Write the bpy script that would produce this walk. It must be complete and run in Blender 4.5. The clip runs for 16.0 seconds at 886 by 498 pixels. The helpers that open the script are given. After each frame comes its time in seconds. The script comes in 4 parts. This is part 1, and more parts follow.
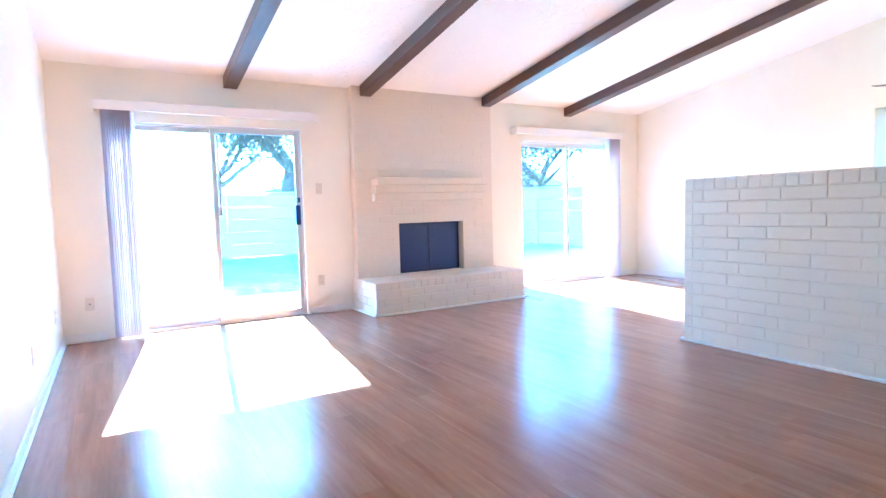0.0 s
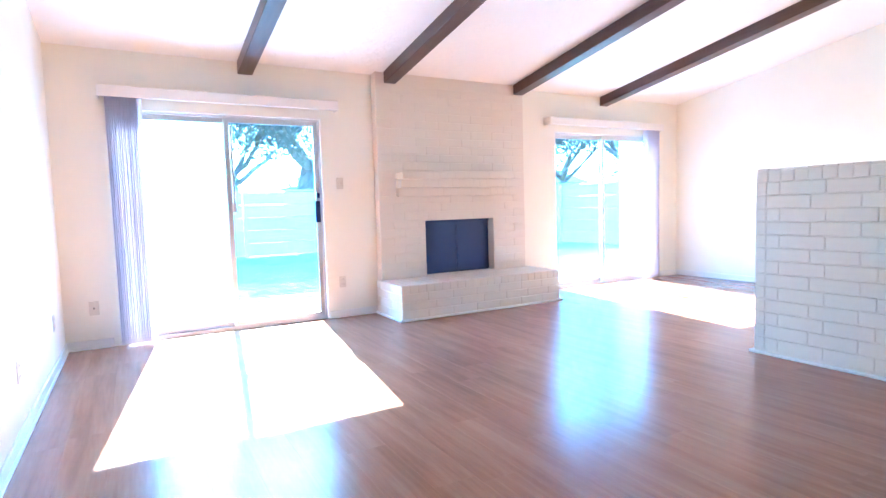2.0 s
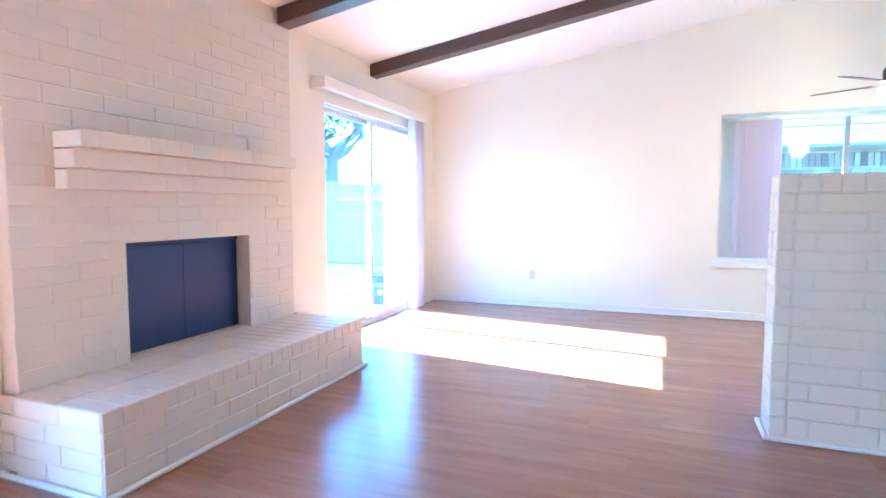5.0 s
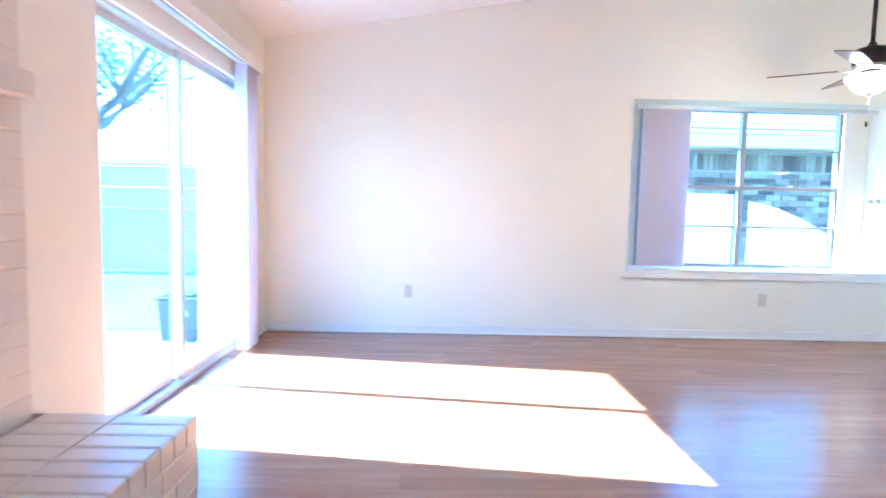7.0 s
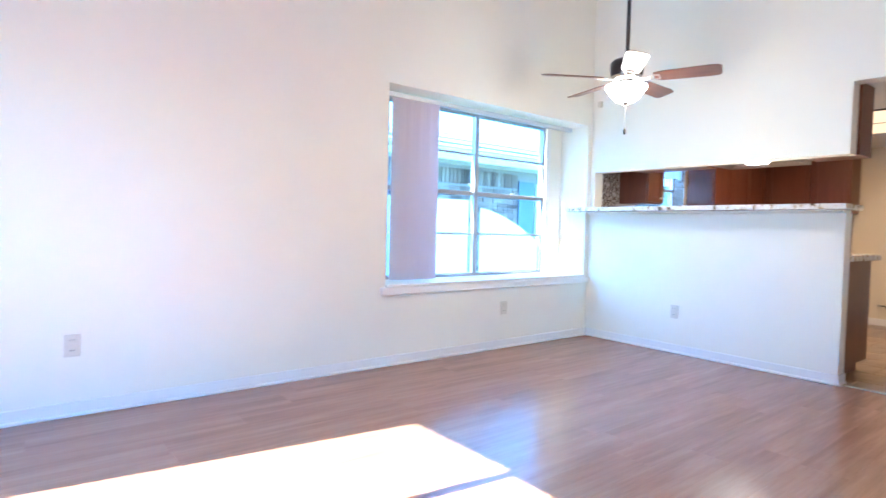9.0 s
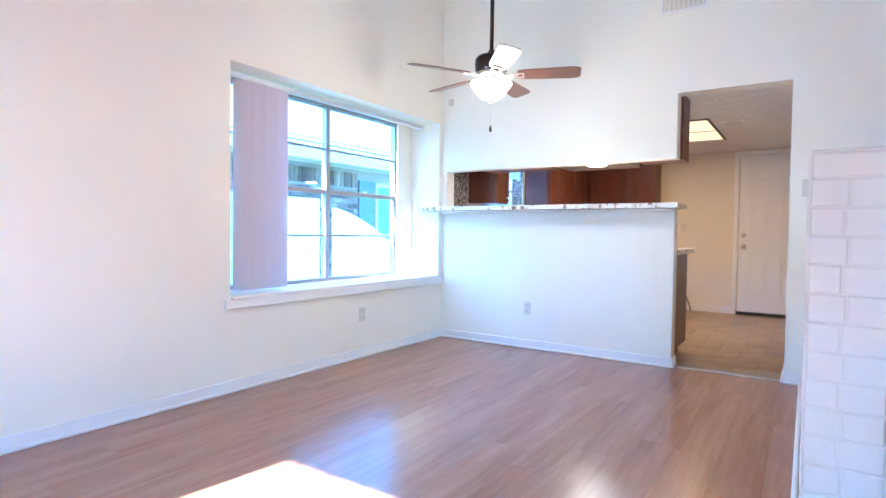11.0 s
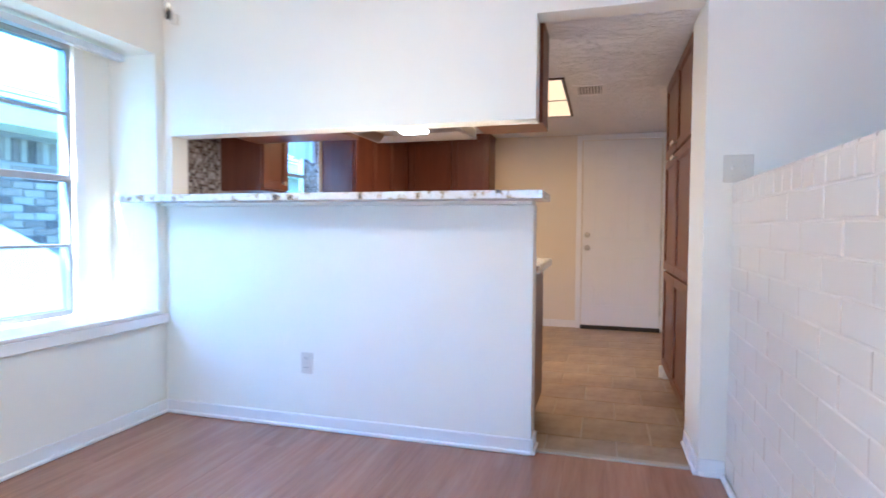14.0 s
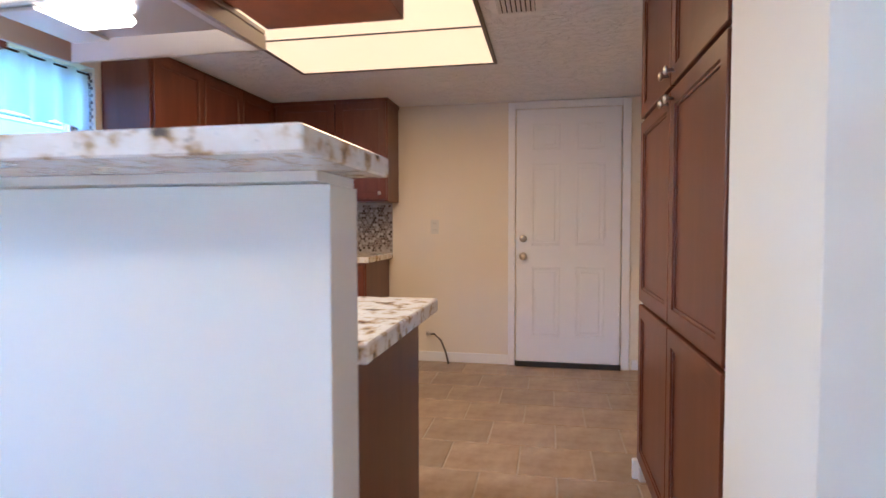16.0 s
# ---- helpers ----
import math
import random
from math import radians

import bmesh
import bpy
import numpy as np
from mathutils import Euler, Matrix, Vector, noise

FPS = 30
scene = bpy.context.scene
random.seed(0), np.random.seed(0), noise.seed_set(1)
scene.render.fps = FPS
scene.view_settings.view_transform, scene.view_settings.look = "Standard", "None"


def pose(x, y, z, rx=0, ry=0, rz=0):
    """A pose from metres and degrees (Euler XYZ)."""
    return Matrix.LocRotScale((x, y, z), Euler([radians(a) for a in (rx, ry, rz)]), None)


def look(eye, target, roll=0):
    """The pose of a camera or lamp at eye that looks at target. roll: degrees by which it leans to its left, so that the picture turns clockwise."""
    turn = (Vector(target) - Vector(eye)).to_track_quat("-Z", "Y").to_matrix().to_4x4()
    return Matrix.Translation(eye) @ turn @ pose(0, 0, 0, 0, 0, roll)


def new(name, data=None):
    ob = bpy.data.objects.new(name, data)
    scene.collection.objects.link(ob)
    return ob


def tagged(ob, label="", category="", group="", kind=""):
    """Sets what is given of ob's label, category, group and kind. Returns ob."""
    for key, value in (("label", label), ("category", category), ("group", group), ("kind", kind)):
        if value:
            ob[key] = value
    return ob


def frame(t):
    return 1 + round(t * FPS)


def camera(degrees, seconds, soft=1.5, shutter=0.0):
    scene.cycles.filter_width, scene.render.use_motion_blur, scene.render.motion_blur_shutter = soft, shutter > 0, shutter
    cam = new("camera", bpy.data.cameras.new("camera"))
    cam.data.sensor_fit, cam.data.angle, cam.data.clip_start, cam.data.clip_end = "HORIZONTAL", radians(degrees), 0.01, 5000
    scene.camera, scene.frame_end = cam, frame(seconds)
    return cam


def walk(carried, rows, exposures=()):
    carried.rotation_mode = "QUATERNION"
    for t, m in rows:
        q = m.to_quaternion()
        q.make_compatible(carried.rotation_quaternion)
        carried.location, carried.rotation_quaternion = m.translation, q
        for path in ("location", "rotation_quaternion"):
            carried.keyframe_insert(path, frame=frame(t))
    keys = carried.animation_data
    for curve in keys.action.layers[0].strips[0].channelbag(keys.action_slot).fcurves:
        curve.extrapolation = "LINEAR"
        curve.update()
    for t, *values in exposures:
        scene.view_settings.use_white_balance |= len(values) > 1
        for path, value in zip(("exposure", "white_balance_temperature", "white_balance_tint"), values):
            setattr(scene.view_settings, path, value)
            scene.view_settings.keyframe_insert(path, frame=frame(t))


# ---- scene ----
cam = camera(77.7, 16.0, shutter=0.4)
PATH = [
    (0, (0.915, 0.137, 1.112), (1.939, 1.849, 0.965), -1.6),
    (0.5, (0.874, 0.164, 1.085), (1.894, 1.877, 0.934), -1.7),
    (1, (0.865, 0.204, 1.081), (1.865, 1.929, 0.934), -1.7),
    (1.5, (0.922, 0.351, 1.096), (1.9, 2.09, 0.946), -1.7),
    (2, (1.016, 0.623, 1.091), (1.993, 2.361, 0.94), -1.7),
    (2.5, (1.086, 1.02, 1.067), (2.226, 2.655, 0.909), -1.3),
    (3, (1.19, 1.515, 1.112), (2.47, 3.042, 0.944), -1.2),
    (3.5, (1.252, 1.964, 1.141), (2.642, 3.393, 0.974), -0.8),
    (4, (1.349, 2.458, 1.157), (2.965, 3.623, 0.987), -0.4),
    (6.5, (2.871, 4.366, 1.083), (4.85, 4.616, 0.935), 0.7),
    (7, (3.277, 4.552, 1.107), (5.271, 4.517, 0.951), 1.3),
    (7.5, (3.744, 4.947, 1.018), (5.698, 4.533, 0.908), 1.4),
    (8, (4.093, 5.081, 1.014), (5.946, 4.336, 0.916), 1.7),
    (8.5, (4.4, 5.057, 1.004), (6.097, 4.003, 0.921), 1.6),
    (9, (4.628, 5.016, 1.018), (6.195, 3.776, 0.943), 1.5),
    (9.5, (4.799, 5.024, 1.034), (6.151, 3.552, 0.962), 1.4),
    (12, (5.155, 4.816, 1.003), (6.21, 3.118, 0.942), 0.5),
    (12.5, (5.27, 4.425, 1.047), (6.251, 2.684, 0.983), 0.3),
    (13, (5.402, 4.037, 1.055), (6.215, 2.211, 0.985), 0.4),
    (13.5, (5.511, 3.589, 1.09), (6.162, 1.7, 1.018), 0.2),
    (14, (5.567, 3.139, 1.079), (6.121, 1.219, 1.006), 0.4),
    (14.5, (5.54, 2.661, 1.093), (5.888, 0.693, 1.018), 0.2),
    (15, (5.538, 2.223, 1.107), (5.875, 0.253, 1.029), 0.1),
    (15.5, (5.557, 1.802, 1.128), (5.909, -0.165, 1.043), 0.1),
    (16, (5.523, 1.381, 1.125), (5.898, -0.581, 1.042), -0.1),
]
LIGHTNESS = [(0.0, 5.68, 5500, 2.3), (4.0, 5.55, 5480, 2.8), (8.0, 5.05, 5620, 4.5), (12.0, 5.00, 5480, 6.5), (16.0, 4.80, 5480, 8.6)]
walk(cam, [(t, look(eye, target, roll)) for t, eye, target, roll in PATH], LIGHTNESS)

# ---- light ----
SUN_UP, SUN_X, SUN_Y = radians(35.0), 0.13, 0.9915
world = bpy.data.worlds.new("sky")
scene.world = world
world.use_nodes = True
wn = world.node_tree.nodes
sky = wn.new("ShaderNodeTexSky")
sky.sky_type, sky.sun_disc = "NISHITA", False
sky.sun_elevation, sky.sun_rotation = SUN_UP, math.atan2(SUN_X, SUN_Y)
wn["Background"].inputs["Strength"].default_value = 0.125
world.node_tree.links.new(sky.outputs[0], wn["Background"].inputs["Color"])
sun = bpy.data.lights.new("sun", "SUN")
sun.energy, sun.angle, sun.color = 2.4, radians(0.5), (1.0, 0.95, 0.86)
c = math.cos(SUN_UP)
new("sun", sun).matrix_world = look((SUN_X * c * 30, SUN_Y * c * 30, math.sin(SUN_UP) * 30), (0, 0, 0))


# ---- materials ----
def mat(name, color, rough=0.6, metal=0.0):
    m = bpy.data.materials.new(name)
    m.use_nodes = True
    b = m.node_tree.nodes["Principled BSDF"]
    b.inputs["Base Color"].default_value = (*color, 1)
    b.inputs["Roughness"].default_value, b.inputs["Metallic"].default_value = rough, metal
    return m


def node(m, kind, **values):
    n = m.node_tree.nodes.new(kind)
    for key, value in values.items():
        n.inputs[key.replace("_", " ")].default_value = value
    return n


def link(m, a, b):
    m.node_tree.links.new(a, b)


def coords(m, scale=(1, 1, 1), kind="Object"):
    t, mp = node(m, "ShaderNodeTexCoord"), node(m, "ShaderNodeMapping")
    mp.inputs["Scale"].default_value = scale
    link(m, t.outputs[kind], mp.inputs["Vector"])
    return mp.outputs[0]


def ramp(m, fac, stops):
    r = node(m, "ShaderNodeValToRGB")
    while len(r.color_ramp.elements) < len(stops):
        r.color_ramp.elements.new(0.5)
    for e, (p, col) in zip(r.color_ramp.elements, stops):
        e.position, e.color = p, (*col, 1)
    link(m, fac, r.inputs["Fac"])
    return r.outputs["Color"]


def mix(m, fac, a, b, how="MIX"):
    n = m.node_tree.nodes.new("ShaderNodeMix")
    n.data_type, n.blend_type = "RGBA", how
    for sock, v in ((n.inputs[0], fac), (n.inputs[6], a), (n.inputs[7], b)):
        if isinstance(v, (int, float)):
            sock.default_value = v
        elif isinstance(v, tuple):
            sock.default_value = (*v, 1)
        else:
            link(m, v, sock)
    return n.outputs[2]


def bump(m, height, strength=0.3, distance=0.002):
    n = node(m, "ShaderNodeBump", Strength=strength, Distance=distance)
    link(m, height, n.inputs["Height"])
    link(m, n.outputs[0], m.node_tree.nodes["Principled BSDF"].inputs["Normal"])


def noise_tex(m, vec, scale, detail=4.0, rough=0.6):
    n = node(m, "ShaderNodeTexNoise", Scale=scale, Detail=detail, Roughness=rough)
    link(m, vec, n.inputs["Vector"])
    return n.outputs["Fac"]


def paint(name, color, rough=0.55, vary=0.04, grain=60.0, strength=0.15):
    """Paint with a faint roller grain and slow unevenness."""
    m = mat(name, color, rough)
    v = coords(m)
    slow = noise_tex(m, v, 1.3, 3.0)
    dark = tuple(x * (1 - vary) for x in color)
    link(m, ramp(m, slow, [(0.3, dark), (0.7, color)]), m.node_tree.nodes["Principled BSDF"].inputs["Base Color"])
    bump(m, noise_tex(m, v, grain, 3.0), strength, 0.0015)
    return m


def principled(m):
    return m.node_tree.nodes["Principled BSDF"]


def wood(name, light, dark, rough, stretch, vary=0.0, relief=0.25):
    """Wood grain stretched along one axis; vary: how much pieces differ from each other."""
    m = mat(name, light, rough)
    v = coords(m, stretch)
    info = node(m, "ShaderNodeObjectInfo")
    add = m.node_tree.nodes.new("ShaderNodeVectorMath")
    add.operation = "MULTIPLY_ADD"
    add.inputs[1].default_value = (37, 53, 71)
    link(m, info.outputs["Random"], add.inputs[0])
    link(m, v, add.inputs[2])
    n1, n2 = noise_tex(m, add.outputs[0], 1.0, 6.0, 0.65), noise_tex(m, add.outputs[0], 3.0, 5.0, 0.7)
    c1 = ramp(m, n1, [(0.32, dark), (0.68, light)])
    c2 = mix(m, 0.35, c1, ramp(m, n2, [(0.3, dark), (0.7, light)]))
    if vary:
        tone = ramp(m, info.outputs["Random"], [(0.0, (1 - vary,) * 3), (1.0, (1 + vary, 1 + vary * 0.9, 1 + vary * 0.8))])
        c2 = mix(m, 1.0, c2, tone, "MULTIPLY")
    link(m, c2, principled(m).inputs["Base Color"])
    r = ramp(m, n2, [(0.2, (rough * 0.95,) * 3), (0.8, (min(rough * 1.1, 1),) * 3)])
    link(m, r, principled(m).inputs["Roughness"])
    bump(m, n2, relief, 0.001)
    return m


WALL = paint("cream_wall_paint", (0.85, 0.82, 0.725))
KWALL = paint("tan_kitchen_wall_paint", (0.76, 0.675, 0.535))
TRIM = paint("white_gloss_trim", (0.82, 0.81, 0.79), 0.35, 0.03, 20.0, 0.05)
BRICK = paint("taupe_brick_paint", (0.755, 0.685, 0.60), 0.38, 0.05, 28.0, 0.35)
CEIL = mat("white_ceiling_texture", (0.84, 0.83, 0.82), 0.55)
v = coords(CEIL)
lumps = ramp(CEIL, noise_tex(CEIL, v, 9.0, 5.0, 0.7), [(0.48, (0, 0, 0)), (0.6, (1, 1, 1))])
bump(CEIL, lumps, 0.8, 0.004)
KCEIL = mat("troweled_ceiling_texture", (0.82, 0.81, 0.80), 0.34)
v = coords(KCEIL, (7, 16, 7))
swirl = node(KCEIL, "ShaderNodeTexNoise", Scale=1.0, Detail=5.0, Roughness=0.62, Distortion=1.6)
link(KCEIL, v, swirl.inputs["Vector"])
bump(KCEIL, ramp(KCEIL, swirl.outputs["Fac"], [(0.47, (0, 0, 0)), (0.56, (1, 1, 1))]), 1.0, 0.007)
BEAM = wood("dark_stained_beam", (0.105, 0.066, 0.058), (0.05, 0.03, 0.026), 0.36, (14, 0.8, 14))
PLANK = wood("brown_wood_laminate", (0.42, 0.215, 0.135), (0.245, 0.115, 0.068), 0.23, (13, 0.9, 13), 0.05, 0.012)
principled(PLANK).inputs["Specular IOR Level"].default_value = 0.52
CHERRY = wood("cherry_wood", (0.17, 0.05, 0.024), (0.085, 0.022, 0.011), 0.33, (9, 9, 1.0))
TILEM = paint("beige_floor_tile", (0.33, 0.235, 0.15), 0.35, 0.3)
v = coords(TILEM)
info = node(TILEM, "ShaderNodeObjectInfo")
c1 = ramp(TILEM, noise_tex(TILEM, v, 7.0, 6.0, 0.65), [(0.3, (0.235, 0.155, 0.095)), (0.52, (0.33, 0.24, 0.16)), (0.75, (0.42, 0.32, 0.22))])
tone = ramp(TILEM, info.outputs["Random"], [(0.0, (0.86, 0.86, 0.86)), (1.0, (1.12, 1.1, 1.08))])
link(TILEM, mix(TILEM, 1.0, c1, tone, "MULTIPLY"), principled(TILEM).inputs["Base Color"])
GROUT = paint("pale_grout", (0.46, 0.39, 0.31), 0.8, 0.15)
GRANITE = mat("speckled_granite", (0.6, 0.52, 0.45), 0.13)
v = coords(GRANITE)
g1 = ramp(GRANITE, noise_tex(GRANITE, v, 22.0, 3.0, 0.6), [(0.33, (0.13, 0.10, 0.08)), (0.40, (0.52, 0.37, 0.21)), (0.48, (0.78, 0.73, 0.66)), (0.72, (0.86, 0.84, 0.81))])
g2 = ramp(GRANITE, noise_tex(GRANITE, v, 75.0, 2.0, 0.5), [(0.27, (0.2, 0.17, 0.15)), (0.37, (0.95, 0.94, 0.92))])
link(GRANITE, mix(GRANITE, 0.55, g1, g2, "MULTIPLY"), principled(GRANITE).inputs["Base Color"])
ALU = mat("aluminium", (0.66, 0.67, 0.70), 0.38, 0.85)
# Deep blue base stands in for daylight reflected in the black metal.
BLACK = mat("black_metal_blue_reflection", (0.008, 0.030, 0.12), 0.35, 0.1)
bump(BLACK, noise_tex(BLACK, coords(BLACK), 6.0, 2.0), 0.25, 0.01)
WALU = mat("dull_window_aluminium", (0.36, 0.38, 0.42), 0.45, 0.6)
STEEL = mat("brushed_steel", (0.46, 0.43, 0.42), 0.3, 1.0)
bump(STEEL, noise_tex(STEEL, coords(STEEL, (4, 90, 90)), 3.0, 2.0), 0.08, 0.001)
NICKEL = mat("satin_nickel", (0.62, 0.58, 0.52), 0.28, 1.0)
BLIND = mat("lilac_grey_vinyl_slat", (0.80, 0.76, 0.84), 0.7)
tr, mx = node(BLIND, "ShaderNodeBsdfTranslucent"), node(BLIND, "ShaderNodeMixShader")
tr.inputs["Color"].default_value, mx.inputs["Fac"].default_value = (0.84, 0.81, 0.87, 1), 0.22
link(BLIND, principled(BLIND).outputs[0], mx.inputs[1])
link(BLIND, tr.outputs[0], mx.inputs[2])
link(BLIND, mx.outputs[0], BLIND.node_tree.nodes["Material Output"].inputs[0])
CONC = paint("pale_concrete", (0.46, 0.45, 0.42), 0.9, 0.2, 40.0, 0.3)
GRASS = paint("dry_lawn", (0.22, 0.24, 0.1), 0.95, 0.4, 90.0, 1.0)
FENCE = wood("weathered_fence", (0.72, 0.70, 0.66), (0.58, 0.56, 0.53), 0.85, (0.7, 8, 8), 0.1)
ROOF = paint("pale_shingles", (0.36, 0.34, 0.32), 0.9, 0.3, 30.0, 0.8)
FASCIA = paint("cream_fascia", (0.7, 0.68, 0.62), 0.6)
BARK = paint("grey_brown_bark", (0.17, 0.15, 0.125), 0.95, 0.4, 30.0, 1.0)
LEAF = paint("green_leaves", (0.075, 0.10, 0.04), 0.6, 0.5, 20.0, 0.2)
MORTAR = paint("light_mortar", (0.40, 0.37, 0.34), 0.9, 0.15)
HOUSE = mat("mixed_tan_brick", (0.3, 0.22, 0.17), 0.85)
info = node(HOUSE, "ShaderNodeObjectInfo")
geo = node(HOUSE, "ShaderNodeNewGeometry")
cc = ramp(HOUSE, geo.outputs["Random Per Island"], [(0.0, (0.07, 0.055, 0.05)), (0.25, (0.16, 0.12, 0.10)), (0.6, (0.27, 0.21, 0.17)), (1.0, (0.36, 0.31, 0.26))])
link(HOUSE, cc, principled(HOUSE).inputs["Base Color"])
DOORW = paint("white_door_paint", (0.78, 0.77, 0.75), 0.4, 0.02, 10.0, 0.05)
BRONZE = mat("dark_bronze", (0.035, 0.028, 0.03), 0.3, 0.7)
BLADE = wood("walnut_blade", (0.17, 0.07, 0.04), (0.09, 0.032, 0.018), 0.3, (3, 30, 30))
PLASTIC = mat("ivory_plastic", (0.66, 0.62, 0.53), 0.4)
DARK = mat("dark_slot", (0.02, 0.018, 0.015), 0.6)
BINM = mat("dark_grey_bin_plastic", (0.05, 0.055, 0.06), 0.5)
SHUTTER = mat("blue_grey_shutter_paint", (0.09, 0.16, 0.24), 0.5)
CLOTH = paint("white_curtain_cloth", (0.7, 0.72, 0.74), 0.9, 0.1, 40.0, 0.3)
ct, cm = node(CLOTH, "ShaderNodeBsdfTranslucent"), node(CLOTH, "ShaderNodeMixShader")
ct.inputs["Color"].default_value, cm.inputs["Fac"].default_value = (0.85, 0.92, 0.95, 1), 0.7
link(CLOTH, principled(CLOTH).outputs[0], cm.inputs[1])
link(CLOTH, ct.outputs[0], cm.inputs[2])
link(CLOTH, cm.outputs[0], CLOTH.node_tree.nodes["Material Output"].inputs[0])
RUBBER = mat("grey_hose_rubber", (0.12, 0.1, 0.08), 0.6)
MOSAIC = mat("hexagon_mosaic_tile", (0.3, 0.25, 0.2), 0.25)
geo = node(MOSAIC, "ShaderNodeNewGeometry")
cc = ramp(MOSAIC, geo.outputs["Random Per Island"], [(0.0, (0.05, 0.035, 0.03)), (0.35, (0.15, 0.1, 0.08)), (0.36, (0.27, 0.22, 0.19)), (0.7, (0.2, 0.16, 0.14)), (0.71, (0.48, 0.44, 0.4)), (1.0, (0.34, 0.3, 0.27))])
link(MOSAIC, cc, principled(MOSAIC).inputs["Base Color"])


def glow(name, color, strength):
    m = mat(name, color, 0.4)
    b = m.node_tree.nodes["Principled BSDF"]
    b.inputs["Emission Color"].default_value, b.inputs["Emission Strength"].default_value = (*color, 1), strength
    return m


BULB = glow("lit_frosted_glass", (1.0, 0.93, 0.82), 0.9)
PANEL = glow("lit_light_panel", (1.0, 0.66, 0.39), 0.042)
HOODLAMP = glow("lit_hood_lamp", (1.0, 0.93, 0.85), 0.8)
def glazing(name, tint, dust):
    """Clear thin glass with a tint for blue light outdoors, a veil of dust and a sheen that grows towards a grazing
    view.
    """
    m = bpy.data.materials.new(name)
    m.use_nodes = True
    n = m.node_tree.nodes
    n.remove(n["Principled BSDF"])
    clear, shine, veil = n.new("ShaderNodeBsdfTransparent"), n.new("ShaderNodeBsdfGlossy"), n.new("ShaderNodeBsdfDiffuse")
    dusty, both, facing = n.new("ShaderNodeMixShader"), n.new("ShaderNodeMixShader"), n.new("ShaderNodeLayerWeight")
    power, scale = n.new("ShaderNodeMath"), n.new("ShaderNodeMath")
    clear.inputs["Color"].default_value, veil.inputs["Color"].default_value = (*tint, 1), (0.8, 0.85, 0.88, 1)
    shine.inputs["Roughness"].default_value, dusty.inputs["Fac"].default_value = 0.02, dust
    power.operation, scale.operation = "POWER", "MULTIPLY_ADD"
    power.inputs[1].default_value, scale.inputs[1].default_value, scale.inputs[2].default_value = 5.0, 0.5, 0.03
    for a, b in ((facing.outputs["Facing"], power.inputs[0]), (power.outputs[0], scale.inputs[0]), (clear.outputs[0], dusty.inputs[1]), (veil.outputs[0], dusty.inputs[2]),
                 (scale.outputs[0], both.inputs[0]), (dusty.outputs[0], both.inputs[1]), (shine.outputs[0], both.inputs[2]), (both.outputs[0], n["Material Output"].inputs[0])):
        link(m, a, b)
    return m


# Blue tints put the bluish, dimmer look of daylight outdoors into clear panes.
glass = glazing("patio_door_glass", (0.46, 0.72, 0.95), 0.06)
pale_glass = glazing("window_glass", (0.56, 0.78, 1.0), 0.02)


def screen_cloth(name, veil):
    """Sheer screen cloth: mostly open, the rest a pale cloth that the sun lights."""
    m = bpy.data.materials.new(name)
    m.use_nodes = True
    n = m.node_tree.nodes
    n.remove(n["Principled BSDF"])
    clear, cloth, both = n.new("ShaderNodeBsdfTransparent"), n.new("ShaderNodeBsdfTranslucent"), n.new("ShaderNodeMixShader")
    cloth.inputs["Color"].default_value, both.inputs["Fac"].default_value = (0.95, 0.95, 0.95, 1), veil
    for a, b in ((clear.outputs[0], both.inputs[1]), (cloth.outputs[0], both.inputs[2]), (both.outputs[0], n["Material Output"].inputs[0])):
        link(m, a, b)
    return m


screen, haze = screen_cloth("dusty_insect_screen", 0.5), screen_cloth("fine_insect_screen", 0.16)


# ---- builders ----
def cuboid(bm, x0, y0, z0, x1, y1, z1):
    """Adds a box between two corners to bm."""
    v = [bm.verts.new((x, y, z)) for z in (z0, z1) for x, y in ((x0, y0), (x1, y0), (x1, y1), (x0, y1))]
    for f in ((3, 2, 1, 0), (4, 5, 6, 7), (0, 1, 5, 4), (1, 2, 6, 5), (2, 3, 7, 6), (3, 0, 4, 7)):
        bm.faces.new([v[i] for i in f])
    return bm


def boxes(*rows, bevel=0.0):
    bm = bmesh.new()
    for r in rows:
        cuboid(bm, *r)
    if bevel:
        bmesh.ops.bevel(bm, geom=bm.edges[:], offset=bevel, segments=1, affect="EDGES")
    return bm


def ring(x0, y0, z0, x1, y1, z1, w, bevel=0.0):
    """A rectangular frame of width w in the xz plane, from y0 to y1, in one piece."""
    bm = bmesh.new()
    v = [[bm.verts.new((x, y, z)) for x, z in c] for y in (y0, y1) for c in (((x0, z0), (x1, z0), (x1, z1), (x0, z1)), ((x0 + w, z0 + w), (x1 - w, z0 + w), (x1 - w, z1 - w), (x0 + w, z1 - w)))]
    for a, b in ((0, 1), (3, 2), (2, 0), (1, 3)):
        for k in range(4):
            bm.faces.new((v[a][k], v[a][(k + 1) % 4], v[b][(k + 1) % 4], v[b][k]))
    bmesh.ops.recalc_face_normals(bm, faces=bm.faces[:])
    if bevel:
        bmesh.ops.bevel(bm, geom=bm.edges[:], offset=bevel, segments=1, affect="EDGES")
    return bm


def part(name, bm, material, parent=None, label="", category="", group="", kind="", smooth=False):
    """One bmesh as one mesh object, at top level or under a parent."""
    me = bpy.data.meshes.new(name)
    bm.to_mesh(me)
    bm.free()
    me.materials.append(material)
    if smooth:
        for p in me.polygons:
            p.use_smooth = True
    ob = new(name, me)
    if parent:
        ob.parent = parent
    return tagged(ob, label, category, group, kind)


